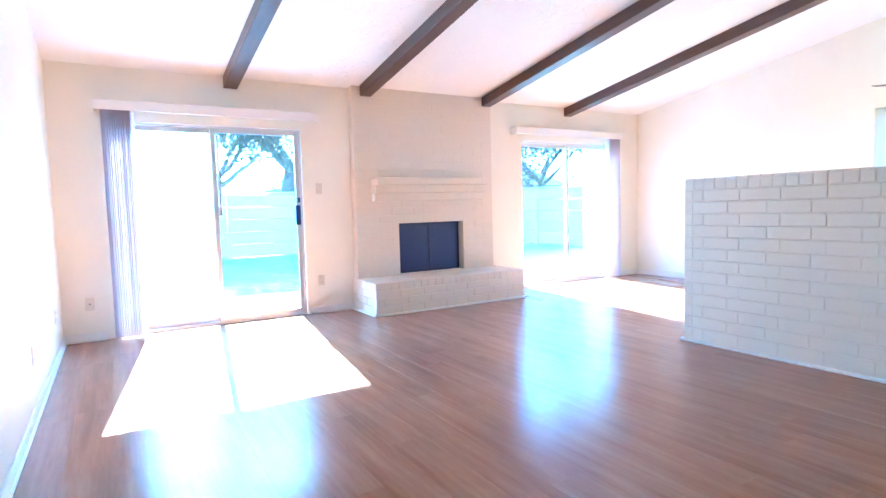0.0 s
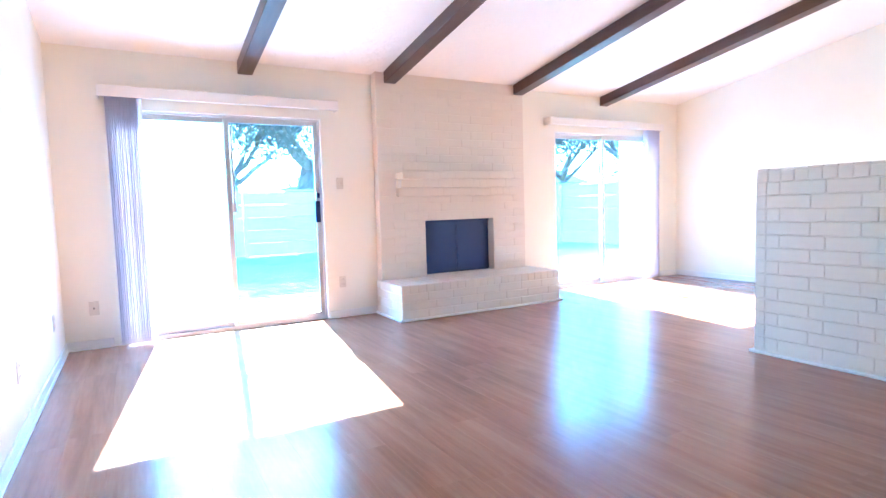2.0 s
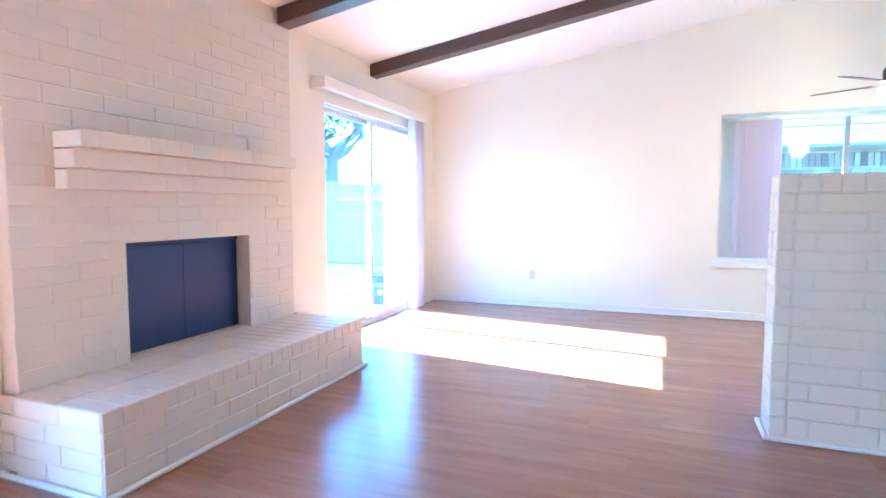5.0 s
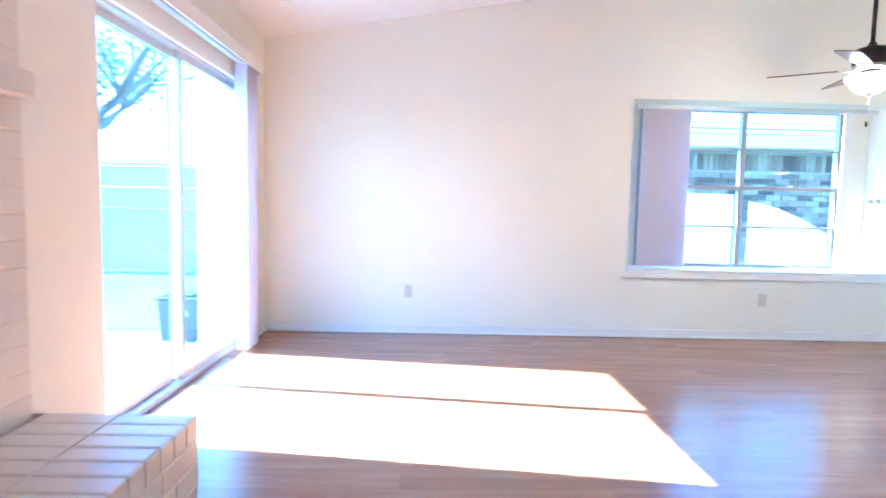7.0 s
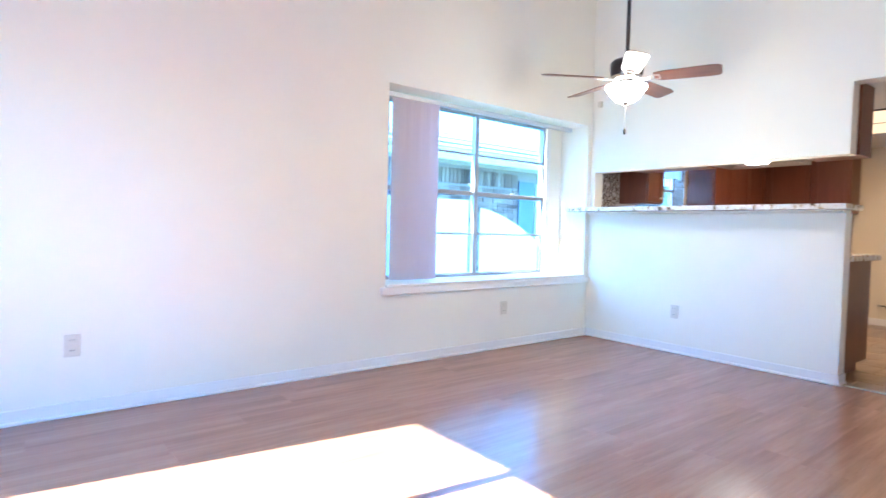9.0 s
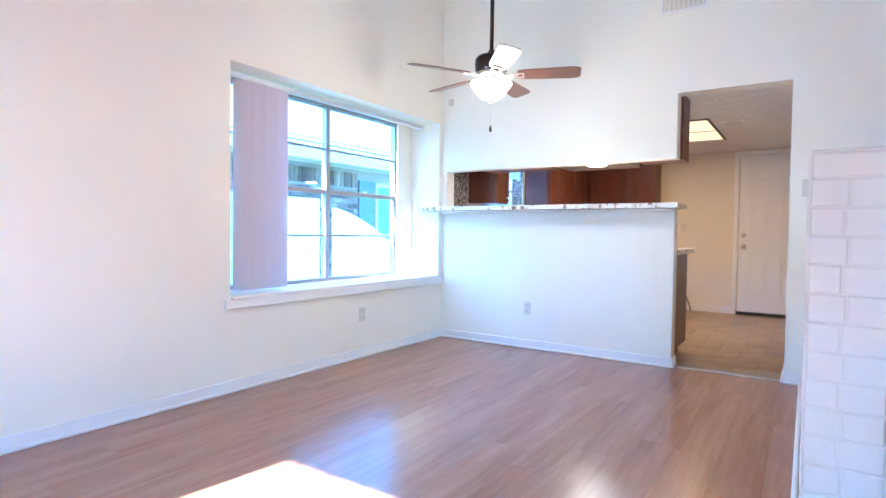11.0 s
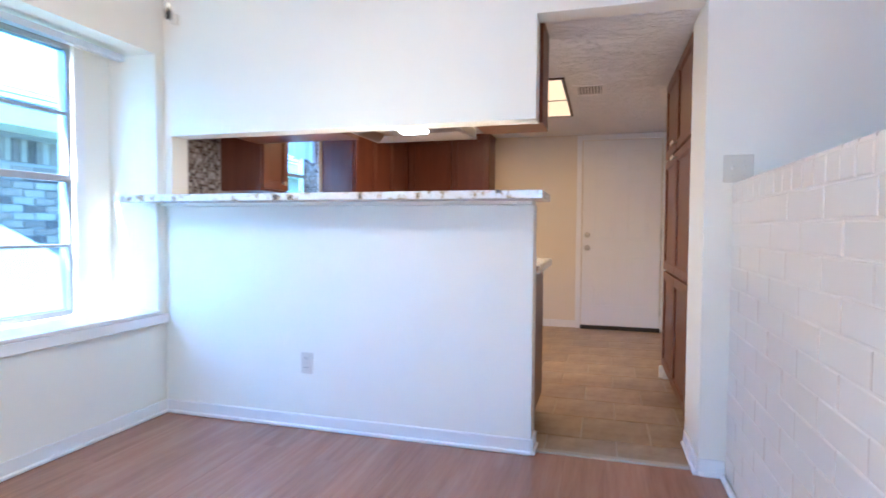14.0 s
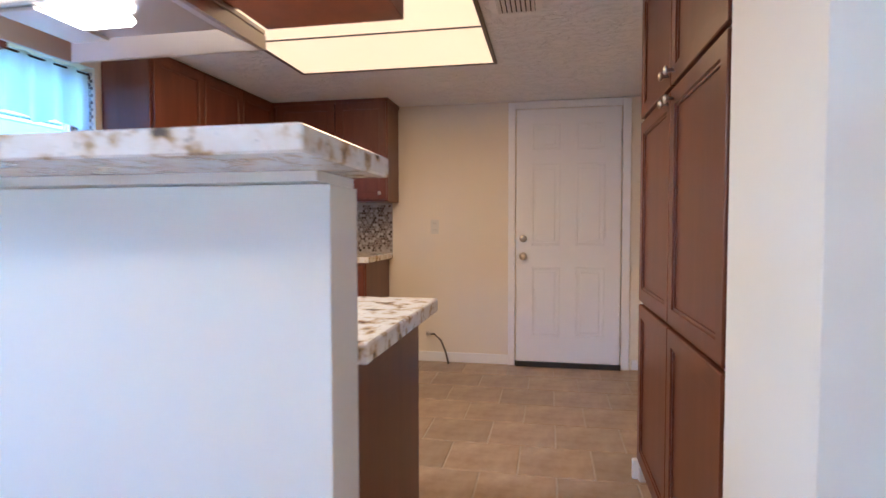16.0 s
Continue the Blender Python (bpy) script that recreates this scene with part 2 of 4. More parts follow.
def thing(name, label, category, group="", at=(0, 0, 0)):
    ob = new(name)
    ob.location = at
    ob.empty_display_size = 0.1
    return tagged(ob, label, category, group)


def wall(name, rows, label, material=WALL):
    return part(name, boxes(*rows), material, None, label, "wall", "", "structure")


def tube(bm, points, radii, sides=10, cap=True):
    """Adds a round tube through the points to bm."""
    rings = []
    pts = [Vector(p) for p in points]
    for i, p in enumerate(pts):
        d = (pts[min(i + 1, len(pts) - 1)] - pts[max(i - 1, 0)]).normalized()
        a = d.orthogonal().normalized()
        if abs(d.z) > 0.99:
            a = Vector((1, 0, 0))
        b = d.cross(a).normalized()
        r = radii[i] if isinstance(radii, (list, tuple)) else radii
        rings.append([bm.verts.new(p + (a * math.cos(k * math.tau / sides) + b * math.sin(k * math.tau / sides)) * r) for k in range(sides)])
    for r0, r1 in zip(rings, rings[1:]):
        for k in range(sides):
            bm.faces.new((r0[k], r0[(k + 1) % sides], r1[(k + 1) % sides], r1[k]))
    if cap:
        bm.faces.new(rings[0][::-1])
        bm.faces.new(rings[-1])
    return bm


def lathe(profile, sides=24, at=(0, 0, 0)):
    """A turned shape from rows of (radius, z)."""
    bm = bmesh.new()
    rings = [[bm.verts.new((at[0] + max(r, 0.0005) * math.cos(k * math.tau / sides), at[1] + max(r, 0.0005) * math.sin(k * math.tau / sides), at[2] + z)) for k in range(sides)] for r, z in profile]
    for r0, r1 in zip(rings, rings[1:]):
        for k in range(sides):
            bm.faces.new((r0[k], r0[(k + 1) % sides], r1[(k + 1) % sides], r1[k]))
    bm.faces.new(rings[0][::-1])
    bm.faces.new(rings[-1])
    bmesh.ops.recalc_face_normals(bm, faces=bm.faces[:])
    return bm


# ---- the plan ----
XW, XE, YN, YS, YB = 0.48, 8.0, 6.0, 0.52, -3.06   # inner faces: west, east, north, south of dining, back of kitchen
XH0, XH1, YH, ZH = 4.81, 5.035, 2.905, 1.285          # half-height brick wall
ZC, SLOPE = 2.472, 0.163                            # ceiling height at the north wall, its rise per metre southwards
ZK = 2.11                                          # kitchen ceiling
D1 = (0.88, 2.70, 2.0)
D2 = (5.69, 7.52, 2.0)
CH = (3.24, 5.13, 5.90)                            # chimney breast
XD0, XD1, ZD = 5.142, 5.874, 2.087                  # way into the kitchen
W0, W1, WZ0, WZ1, WX = 0.58, 2.874, 0.60, 2.052, 8.33


def ceil_z(y):
    return ZC + SLOPE * (YN - y)


T = 4.2
wall("wall_north", [(XW - 0.15, YN, 0, D1[0], YN + 0.15, 2.6), (D1[0], YN, D1[2], D1[1], YN + 0.15, 2.6), (D1[1], YN, 0, CH[0], YN + 0.15, 2.6),
     (CH[0], YN + 0.15, 0, CH[1], YN + 0.4, 2.6), (CH[1], YN, 0, D2[0], YN + 0.15, 2.6), (D2[0], YN, D2[2], D2[1], YN + 0.15, 2.6), (D2[1], YN, 0, XE, YN + 0.15, 2.6)],
     "cream painted plaster wall with two sliding door openings")
wall("wall_west", [(XW - 0.15, -2.0, 0, XW, YN, T)], "cream painted plaster wall")
wall("wall_east", [(XE, W1, 0, WX + 0.1, YN + 0.15, T), (XE, W0, 0, WX + 0.1, W1, WZ0 - 0.02), (XE, W0, WZ1, WX + 0.1, W1, T), (XE, YS - 0.13, 0, WX + 0.1, W0, T),
     (WX, W0, 0.582, WX + 0.1, 0.75, 2.053), (WX, 2.70, 0.582, WX + 0.1, W1 - 0.001, 2.053)],
     "cream painted wall with a deep window recess")
wall("wall_south", [(3.6, 0.10, 0, XD0, YS, T), (XD0, YS - 0.13, ZD, XD1, YS, T), (XD1, YS - 0.13, 1.60, XE, YS, T), (XD1 + 0.004, YS - 0.13, 0, XE, YS, 1.195),
     (7.95, YS - 0.13, 1.195, XE, YS, 1.60)], "cream painted wall with a pass-through above the breakfast bar and a doorway")
wall("wall_hall", [(3.6, -2.0, 0, 3.73, 0.14, T), (XW, -2.0, 0, 3.6, -1.87, T)], "cream painted wall behind the living room")
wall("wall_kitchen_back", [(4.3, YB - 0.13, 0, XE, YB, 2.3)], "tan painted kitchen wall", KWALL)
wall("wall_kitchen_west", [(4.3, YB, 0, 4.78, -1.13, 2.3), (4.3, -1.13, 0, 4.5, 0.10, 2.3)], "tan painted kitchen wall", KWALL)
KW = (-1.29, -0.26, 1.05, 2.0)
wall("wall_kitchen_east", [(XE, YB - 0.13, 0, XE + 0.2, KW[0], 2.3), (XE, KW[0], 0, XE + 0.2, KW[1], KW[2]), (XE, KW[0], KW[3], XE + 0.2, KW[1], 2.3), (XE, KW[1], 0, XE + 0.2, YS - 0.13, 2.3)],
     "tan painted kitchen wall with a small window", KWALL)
part("ceiling_kitchen", boxes((4.3, YB - 0.13, ZK, XE + 0.2, YS - 0.13, ZK + 0.1)), KCEIL, None, "white textured kitchen ceiling", "ceiling", "", "structure")


def sloped(x0, y0, x1, y1, d0, d1):
    """A slab that follows the ceiling's slope, between two heights under or over it."""
    bm = bmesh.new()
    v = [bm.verts.new((x, y, ceil_z(y) + dz)) for dz in (d0, d1) for x, y in ((x0, y0), (x1, y0), (x1, y1), (x0, y1))]
    for f in ((3, 2, 1, 0), (4, 5, 6, 7), (0, 1, 5, 4), (1, 2, 6, 5), (2, 3, 7, 6), (3, 0, 4, 7)):
        bm.faces.new([v[i] for i in f])
    return bm


part("ceiling", sloped(XW - 0.15, -2.0, XE + 0.3, YN + 0.7, 0, 0.15), CEIL, None, "white textured sloping ceiling", "ceiling", "", "structure")
floor = part("floor", boxes((XW - 0.15, YS - 0.06, -0.12, XE + 0.2, YN + 0.15, -0.006), (XW - 0.15, -2.0, -0.12, 3.6, YS - 0.06, -0.006)), DARK, None, "brown wood-look plank floor", "floor", "", "structure")
kitchen_floor = part("floor_kitchen", boxes((4.3, YB - 0.13, -0.12, XE, YS - 0.065, 0.0)), GROUT, None, "beige stone-look tile floor with pale grout", "floor", "", "structure")
part("threshold", boxes((XD0, YS - 0.075, -0.004, XD1, YS - 0.035, 0.009), bevel=0.003), GROUT, None, "pale doorway threshold strip", "threshold", "", "structure")

for x in (1.92, 3.325, 4.965, 6.45):
    bm = sloped(x + 0.018, YS, x + 0.15, CH[2] - 0.002 if 3 < x < 5 else YN, -0.113, 0.01)
    bmesh.ops.bevel(bm, geom=bm.edges[:], offset=0.005, segments=1, affect="EDGES")
    part("ceiling_beam", bm, BEAM, None, "dark brown stained wooden beam under the sloping ceiling", "beam", "ceiling beams")

# baseboards
BB = [(XW, -1.87, XW + 0.013, YN), (XW, YN - 0.013, D1[0] - 0.06, YN), (D1[1] + 0.005, YN - 0.013, CH[0], YN), (CH[1], YN - 0.013, D2[0] - 0.005, YN),
      (D2[1] + 0.02, YN - 0.013, XE, YN), (XE - 0.013, YS, XE, YN), (XD1 + 0.004, YS, XE - 0.013, YS + 0.013), (XH1, YS, XD0, YS + 0.013),
      (XD0, 0.16, XD0 + 0.013, YS + 0.013), (XD1 - 0.008, YS - 0.128, XD1 + 0.0035, YS + 0.012)]
for x0, y0, x1, y1 in BB:
    part("baseboard", boxes((x0, y0, 0, x1, y1, 0.075), bevel=0.003), TRIM, None, "white painted baseboard along the wall", "baseboard", "", "structure")
    dx, dy = (0.01 if x1 - x0 < 0.02 else 0), (0.01 if y1 - y0 < 0.02 else 0)
    part("baseboard", boxes((x0 - dx, y0 - dy, 0, x1 + dx, y1 + dy, 0.018), bevel=0.004), TRIM, None, "white shoe moulding along the floor", "baseboard", "", "structure")
for x0, y0, x1, y1 in ((5.839, YB, 6.83, YB + 0.012), (4.78, YB, 4.792, -1.13), (4.78, YB, 4.88, YB + 0.012)):
    part("baseboard", boxes((x0, y0, 0.004, x1, y1, 0.085), bevel=0.003), TRIM, None, "white painted baseboard in the kitchen", "baseboard", "", "structure")
for x0, y0, x1, y1 in ((XH0 - 0.022, YS, XH0, YH + 0.02), (XH1, YS + 0.015, XH1 + 0.022, YH + 0.02), (XH0 - 0.022, YH, XH1 + 0.022, YH + 0.022), (3.19, 5.345, 3.215, 5.99), (3.19, 5.345, 5.215, 5.37), (5.19, 5.345, 5.215, 5.99)):
    part("baseboard", boxes((x0, y0, 0, x1, y1, 0.022), bevel=0.006), TRIM, None, "white quarter-round strip under the brickwork", "baseboard", "", "structure")


# ---- fireplace ----
chimney = thing("chimney_breast", "taupe painted brick chimney breast between the sliding doors", "chimney")
ztop = ceil_z(5.95) + 0.02
part("chimney_core", boxes((CH[0] + 0.008, CH[2] + 0.008, 0.3, 3.777, YN + 0.15, ztop)), BRICK, chimney)
part("chimney_core", boxes((4.668, CH[2] + 0.008, 0.3, CH[1] - 0.008, YN + 0.15, ztop)), BRICK, chimney)
part("lintel", boxes((3.777, CH[2] + 0.008, 0.952, 4.668, YN + 0.15, ztop)), BRICK, chimney)
firebox = thing("firebox", "black metal fireplace screen set in the brick opening", "fireplace")
part("firebox_back", boxes((3.777, 6.03, 0.352, 4.668, 6.05, 0.952)), BLACK, firebox)
for x0, x1 in ((3.785, 4.2215), (4.2235, 4.661)):
    part("screen_door", boxes((x0, 6.008, 0.36, x1, 6.022, 0.925), bevel=0.003), BLACK, firebox)
part("top_rail", boxes((3.780, 5.995, 0.925, 4.665, 6.03, 0.95), bevel=0.004), BLACK, firebox)
hearth = thing("hearth", "taupe painted raised brick hearth under the chimney breast", "hearth")
part("hearth_core", boxes((3.222, 5.377, 0, 5.183, CH[2], 0.343)), BRICK, hearth)
part("hearth_back", boxes((3.777, CH[2], 0.0, 4.668, 6.03, 0.352)), BRICK, hearth)
mantel = thing("mantel", "taupe painted stepped brick mantel on the chimney breast", "mantel")

# ---- half-height wall ----
half_wall = part("half_wall", boxes((XH0 + 0.008, YS, 0, XH1 - 0.008, YH - 0.008, ZH - 0.008)), BRICK, None, "taupe painted half-height brick wall with a soldier course on top", "wall", "", "structure")


# ---- sliding doors and blinds ----
def pane(parent, x0, y, z0, x1, z1, name="pane"):
    ob = part(name, boxes((x0, y, z0, x1, y + 0.005, z1)), glass, parent)
    ob.visible_shadow = False
    return ob


def bars(parent, name, material, x0, y0, z0, x1, y1, z1, w):
    """A rectangular frame of four bars in a wall along x, as one moulded piece."""
    return part(name, ring(x0, y0, z0, x1, y1, z1, w), material, parent)


for n, (x0, x1, z1) in enumerate((D1, D2)):
    xm = 1.815 if n == 0 else 6.565
    door = thing("door_%d" % (n + 1), "aluminium framed sliding glass patio door", "door")
    door["kind"] = "structure"
    part("track", boxes((x0, 6.02, -0.005, x1, 6.14, 0.018), (x0, 6.035, 0.018, x1, 6.043, 0.032), (x0, 6.085, 0.018, x1, 6.093, 0.032)), ALU, door)
    bars(door, "outer_frame", ALU, x0, 6.03, 0.0, x1, 6.13, z1, 0.03)
    a, b = (6.085, 6.115), (6.045, 6.075)
    fixed, slide = ((x0 + 0.03, xm + 0.02), (xm - 0.02, x1 - 0.03))
    for k, ((p0, p1), (y0, y1)) in enumerate(((fixed, a), (slide, b))):
        leaf = bars(door, "fixed_leaf" if k == 0 else "sliding_leaf", ALU, p0, y0, 0.03, p1, y1, z1 - 0.03, 0.045)
        pane(leaf, p0 + 0.045, (y0 + y1) / 2, 0.075, p1 - 0.045, z1 - 0.075)
    s0, s1 = (x0 + 0.02, xm + 0.02) if n == 0 else (6.95, x1 - 0.005)
    part("insect_screen", boxes((s0, 6.122, 0.03, s1, 6.124, z1 - 0.03)), haze, door, "pale insect screen")
    if n == 0:
        part("handle", boxes((x1 - 0.10, 5.985, 0.98, x1 - 0.05, 6.0, 1.19), (x1 - 0.09, 6.0, 1.0, x1 - 0.06, 6.045, 1.03), (x1 - 0.09, 6.0, 1.14, x1 - 0.06, 6.045, 1.17), bevel=0.003), BLACK, door, "black door pull")
        part("latch", boxes((x1 - 0.075, 6.0, 1.22, x1 - 0.045, 6.045, 1.27), bevel=0.004), BLACK, door, "black metal latch")
        part("security_bar", boxes((xm + 0.03, 6.03, 1.16, xm + 0.05, 6.045, z1 - 0.1), (xm + 0.025, 6.02, 1.10, xm + 0.055, 6.045, 1.19)), ALU, door)
    for k, row in enumerate(((x0 - 0.003, YN + 0.002, 0, x0 + 0.012, YN + 0.03, z1), (x1 - 0.012, YN + 0.002, 0, x1 + 0.003, YN + 0.03, z1), (x0, YN + 0.002, z1 - 0.012, x1, YN + 0.03, z1 + 0.003))):
        part("reveal", boxes(row), TRIM, door, "white painted reveal")


def vertical_blind(name, label, x0, x1, y, z0, z1, count, rail, turned=False, lean=72):
    """Slats drawn to one side under a head rail; turned: hung in a wall along y."""
    th = thing(name, label, "blind", "vertical blinds")
    if turned:
        part("head_rail", boxes((y - 0.02, rail[0], z1, y + 0.025, rail[1], z1 + 0.035), bevel=0.003), ALU, th)
    else:
        part("head_rail", boxes((rail[0], y - 0.02, z1, rail[1], y + 0.025, z1 + 0.03), bevel=0.003), ALU, th)
    for i in range(count):
        p = x0 + (x1 - x0) * (i + 0.5) / count
        bm = bmesh.new()
        hw = 0.042
        sec = [(-hw, 0.0), (-hw / 2, 0.004), (0, 0.0055), (hw / 2, 0.004), (hw, 0.0)]
        a = radians(lean + (i * 37 % 11) - 5)
        rows = []
        for z in (z0, z1):
            rows.append([bm.verts.new((s * math.cos(a) - t * math.sin(a), s * math.sin(a) + t * math.cos(a), z)) for s, t in sec + [(s, t + 0.0015) for s, t in reversed(sec)]])
        for k in range(10):
            bm.faces.new((rows[0][k], rows[0][(k + 1) % 10], rows[1][(k + 1) % 10], rows[1][k]))
        bm.faces.new(rows[1])
        bm.faces.new(rows[0][::-1])
        ob = part("slat", bm, BLIND, th)
        if turned:
            ob.matrix_basis = pose(y, p, 0, 0, 0, 90)
        else:
            ob.matrix_basis = pose(p, y, 0)
    return th


def valance(x0, x1, z0, z1, y0=5.87):
    v = thing("valance", "white boxed blind valance above a sliding door", "valance", "valances")
    part("face_board", boxes((x0, y0, z0, x1, y0 + 0.012, z1), bevel=0.003), TRIM, v)
    part("end_board", boxes((x0, y0 + 0.013, z0, x0 + 0.012, YN, z1)), TRIM, v)
    part("end_board", boxes((x1 - 0.012, y0 + 0.013, z0, x1, YN, z1)), TRIM, v)
    part("top_board", boxes((x0 + 0.012, y0 + 0.013, z1 - 0.012, x1 - 0.012, YN, z1)), TRIM, v)


valance(0.83, 2.84, 2.065, 2.155)
valance(5.52, 7.56, 2.065, 2.155)
vertical_blind("vertical_blind", "lilac-grey vertical blind drawn aside at a sliding door", 0.89, 1.135, 5.935, 0.02, 2.075, 18, (0.86, 2.81), False, 69)
vertical_blind("vertical_blind", "lilac-grey vertical blind drawn aside at a sliding door", 7.25, 7.50, 5.935, 0.02, 2.075, 13, (5.55, 7.53), False, -82)
vertical_blind("vertical_blind", "lilac-grey short vertical blind drawn aside in a window recess", 2.335, 2.715, 8.15, 0.612, 1.995, 12, (0.66, 2.80), True, -42)

# ---- dining window ----
window = thing("window_1", "aluminium double-hung window with muntins in a deep recess", "window")
window["kind"] = "structure"


def wbox(name, y0, z0, y1, z1, x0=WX, x1=WX + 0.06, parent=window):
    return part(name, boxes((x0, y0, z0, x1, y1, z1), bevel=0.002), WALU, parent)


G0, GM, G1 = 0.85, 1.735, 2.655
wbox("jamb", G0 - 0.035, 0.602, G0, 2.05)
wbox("jamb", G1, 0.602, G1 + 0.035, 2.05)
wbox("head", G0, 2.02, G1, 2.05)
wbox("sill_rail", G0, 0.602, G1, 0.628)
wbox("mullion", GM - 0.022, 0.628, GM + 0.022, 2.02, WX - 0.012, WX + 0.04)
for y0, y1 in ((G0, GM - 0.022), (GM + 0.022, G1)):
    wbox("sash", y0, 1.315, y1, 1.352, WX - 0.008, WX + 0.03)
    for z in (0.975, 1.68):
        wbox("muntin", y0, z - 0.009, y1, z + 0.009, WX + 0.002, WX + 0.02)
    part("pane", boxes((WX + 0.011, y0, 0.628, WX + 0.014, y1, 1.315)), pale_glass, window).visible_shadow = False
    part("pane", boxes((WX + 0.011, y0, 1.352, WX + 0.014, y1, 2.02)), pale_glass, window).visible_shadow = False
    part("sash_lock", boxes((WX - 0.02, (y0 + y1) / 2 - 0.02, 1.352, WX - 0.008, (y0 + y1) / 2 + 0.02, 1.364)), ALU, window)


def screen_sheet(outline):
    """A thin sheet of screen cloth in the plane outside the panes, from its (y, z) outline."""
    bm = bmesh.new()
    a, b = ([bm.verts.new((WX + x, y, z)) for y, z in outline] for x in (0.05, 0.052))
    bm.faces.new(a[::-1])
    bm.faces.new(b)
    for k in range(len(outline)):
        m = (k + 1) % len(outline)
        bm.faces.new((a[k], a[m], b[m], b[k]))
    return bm


part("insect_screen", screen_sheet([(GM + 0.03, 0.61), (G1, 0.61), (G1, 1.275), (GM + 0.03, 1.275)]), screen, window, "pale insect screen")
sag = [(GM - 0.115 - 0.76 * u, 1.215 - 0.10 * u - 0.20 * u * u) for u in (0, 0.15, 0.3, 0.45, 0.6, 0.75, 0.9, 1)]
part("insect_screen", screen_sheet([(G0, 0.61), (GM - 0.115, 0.61)] + sag), screen, window, "pale insect screen hanging down from its torn top corner")
part("casing", boxes((WX - 0.014, 0.752, 0.602, WX - 0.001, G0 - 0.036, 2.05), bevel=0.003), TRIM, window)
part("window_sill", boxes((7.972, 0.525, 0.525, 7.999, 2.915, 0.580), (7.972, W0 + 0.002, 0.582, WX, W1 - 0.002, 0.60), bevel=0.003), TRIM, None, "white painted wooden window sill", "sill", "", "structure")


# ---- outlets and switches ----
def plate(at, turn, label, kind="outlet", w=0.07, h=0.115):
    """A wall plate facing -y before its turn."""
    th = thing(kind, label, "outlet" if kind == "outlet" else "switch", "wall plates", at)
    th.matrix_basis = pose(*at, 0, 0, turn)
    part("plate", boxes((-w / 2, -0.006, -h / 2, w / 2, 0, h / 2), bevel=0.002), PLASTIC, th)
    if kind == "outlet":
        for z in (-0.026, 0.026):
            r = part("receptacle", boxes((-0.017, -0.009, z - 0.014, 0.017, -0.005, z + 0.014), bevel=0.002), PLASTIC, th)
            part("slot", boxes((-0.009, -0.0096, z - 0.003, -0.006, -0.0088, z + 0.007)), DARK, r)
            part("slot", boxes((0.006, -0.0096, z - 0.003, 0.009, -0.0088, z + 0.007)), DARK, r)
        part("screw", boxes((-0.003, -0.0075, -0.003, 0.003, -0.005, 0.003)), NICKEL, th)
    elif kind == "light_switch":
        for x in ((-0.023, 0.023) if w > 0.1 else (0.0,)):
            part("toggle", boxes((x - 0.005, -0.018, -0.006, x + 0.005, -0.005, 0.012), bevel=0.002), PLASTIC, th)
            for z in (-0.03, 0.03):
                part("screw", boxes((x - 0.003, -0.0075, z - 0.003, x + 0.003, -0.005, z + 0.003)), NICKEL, th)
    else:
        part("jack", boxes((-0.006, -0.01, -0.006, 0.006, -0.005, 0.006)), DARK, th)
    return th


OUT = "ivory plastic wall outlet above the baseboard"
plate((2.85, YN, 0.364), 0, OUT)
plate((2.864, YN, 1.363), 0, "ivory plastic light switch beside the patio door", "light_switch")
plate((0.695, YN, 0.339), 0, "ivory plastic cable jack plate above the baseboard", "jack_plate")
plate((XW, 3.97, 0.348), 90, OUT)
plate((XW, 5.38, 0.349), 90, OUT)
plate((XE, 4.76, 0.367), -90, OUT)
plate((XE, 1.662, 0.349), -90, OUT)
plate((7.077, YS, 0.354), 180, OUT)
plate((5.012, YS + 0.001, 1.345), 180, "ivory plastic double light switch beside the kitchen doorway", "light_switch", 0.118, 0.118)
plate((6.44, YB, 1.12), 180, "ivory plastic outlet on the kitchen wall", "outlet")
sensor = thing("wall_sensor", "small ivory plastic sensor on the wall near the corner", "sensor", at=(7.905, YS, 2.25))
part("case", boxes((-0.022, 0, -0.03, 0.022, 0.03, 0.03), bevel=0.005), PLASTIC, sensor)
vent = thing("wall_vent", "white louvred air vent high on the wall", "vent", "vents", (5.85, YS, 2.79))
part("frame", boxes((-0.17, 0, -0.1, 0.17, 0.006, -0.08), (-0.17, 0, 0.08, 0.17, 0.006, 0.1), (-0.17, 0, -0.08, -0.15, 0.006, 0.08), (0.15, 0, -0.08, 0.17, 0.006, 0.08)), TRIM, vent)
part("backing", boxes((-0.15, 0.001, -0.08, 0.15, 0.002, 0.08)), PLASTIC, vent)
for i in range(9):
    part("slat", boxes((-0.135 + i * 0.033, 0.002, -0.08, -0.129 + i * 0.033, 0.012, 0.08)), TRIM, vent)

# ---- ceiling fan ----
fan = thing("ceiling_fan", "dark bronze ceiling fan with walnut blades and a lit frosted bowl", "ceiling fan", at=(6.755, 1.84, -0.036))
part("rod", tube(bmesh.new(), [(0, 0, 2.16), (0, 0, 3.20)], 0.0125, 12), BRONZE, fan, smooth=True)
part("canopy", lathe([(0.02, 3.10), (0.06, 3.14), (0.07, 3.192)]), BRONZE, fan, smooth=True)
part("motor", lathe([(0.03, 2.055), (0.08, 2.06), (0.10, 2.085), (0.105, 2.12), (0.105, 2.16), (0.09, 2.18), (0.03, 2.195), (0.02, 2.22)]), BRONZE, fan, smooth=True)
part("trim_band", lathe([(0.08, 2.048), (0.098, 2.075), (0.085, 2.082)]), NICKEL, fan, smooth=True)
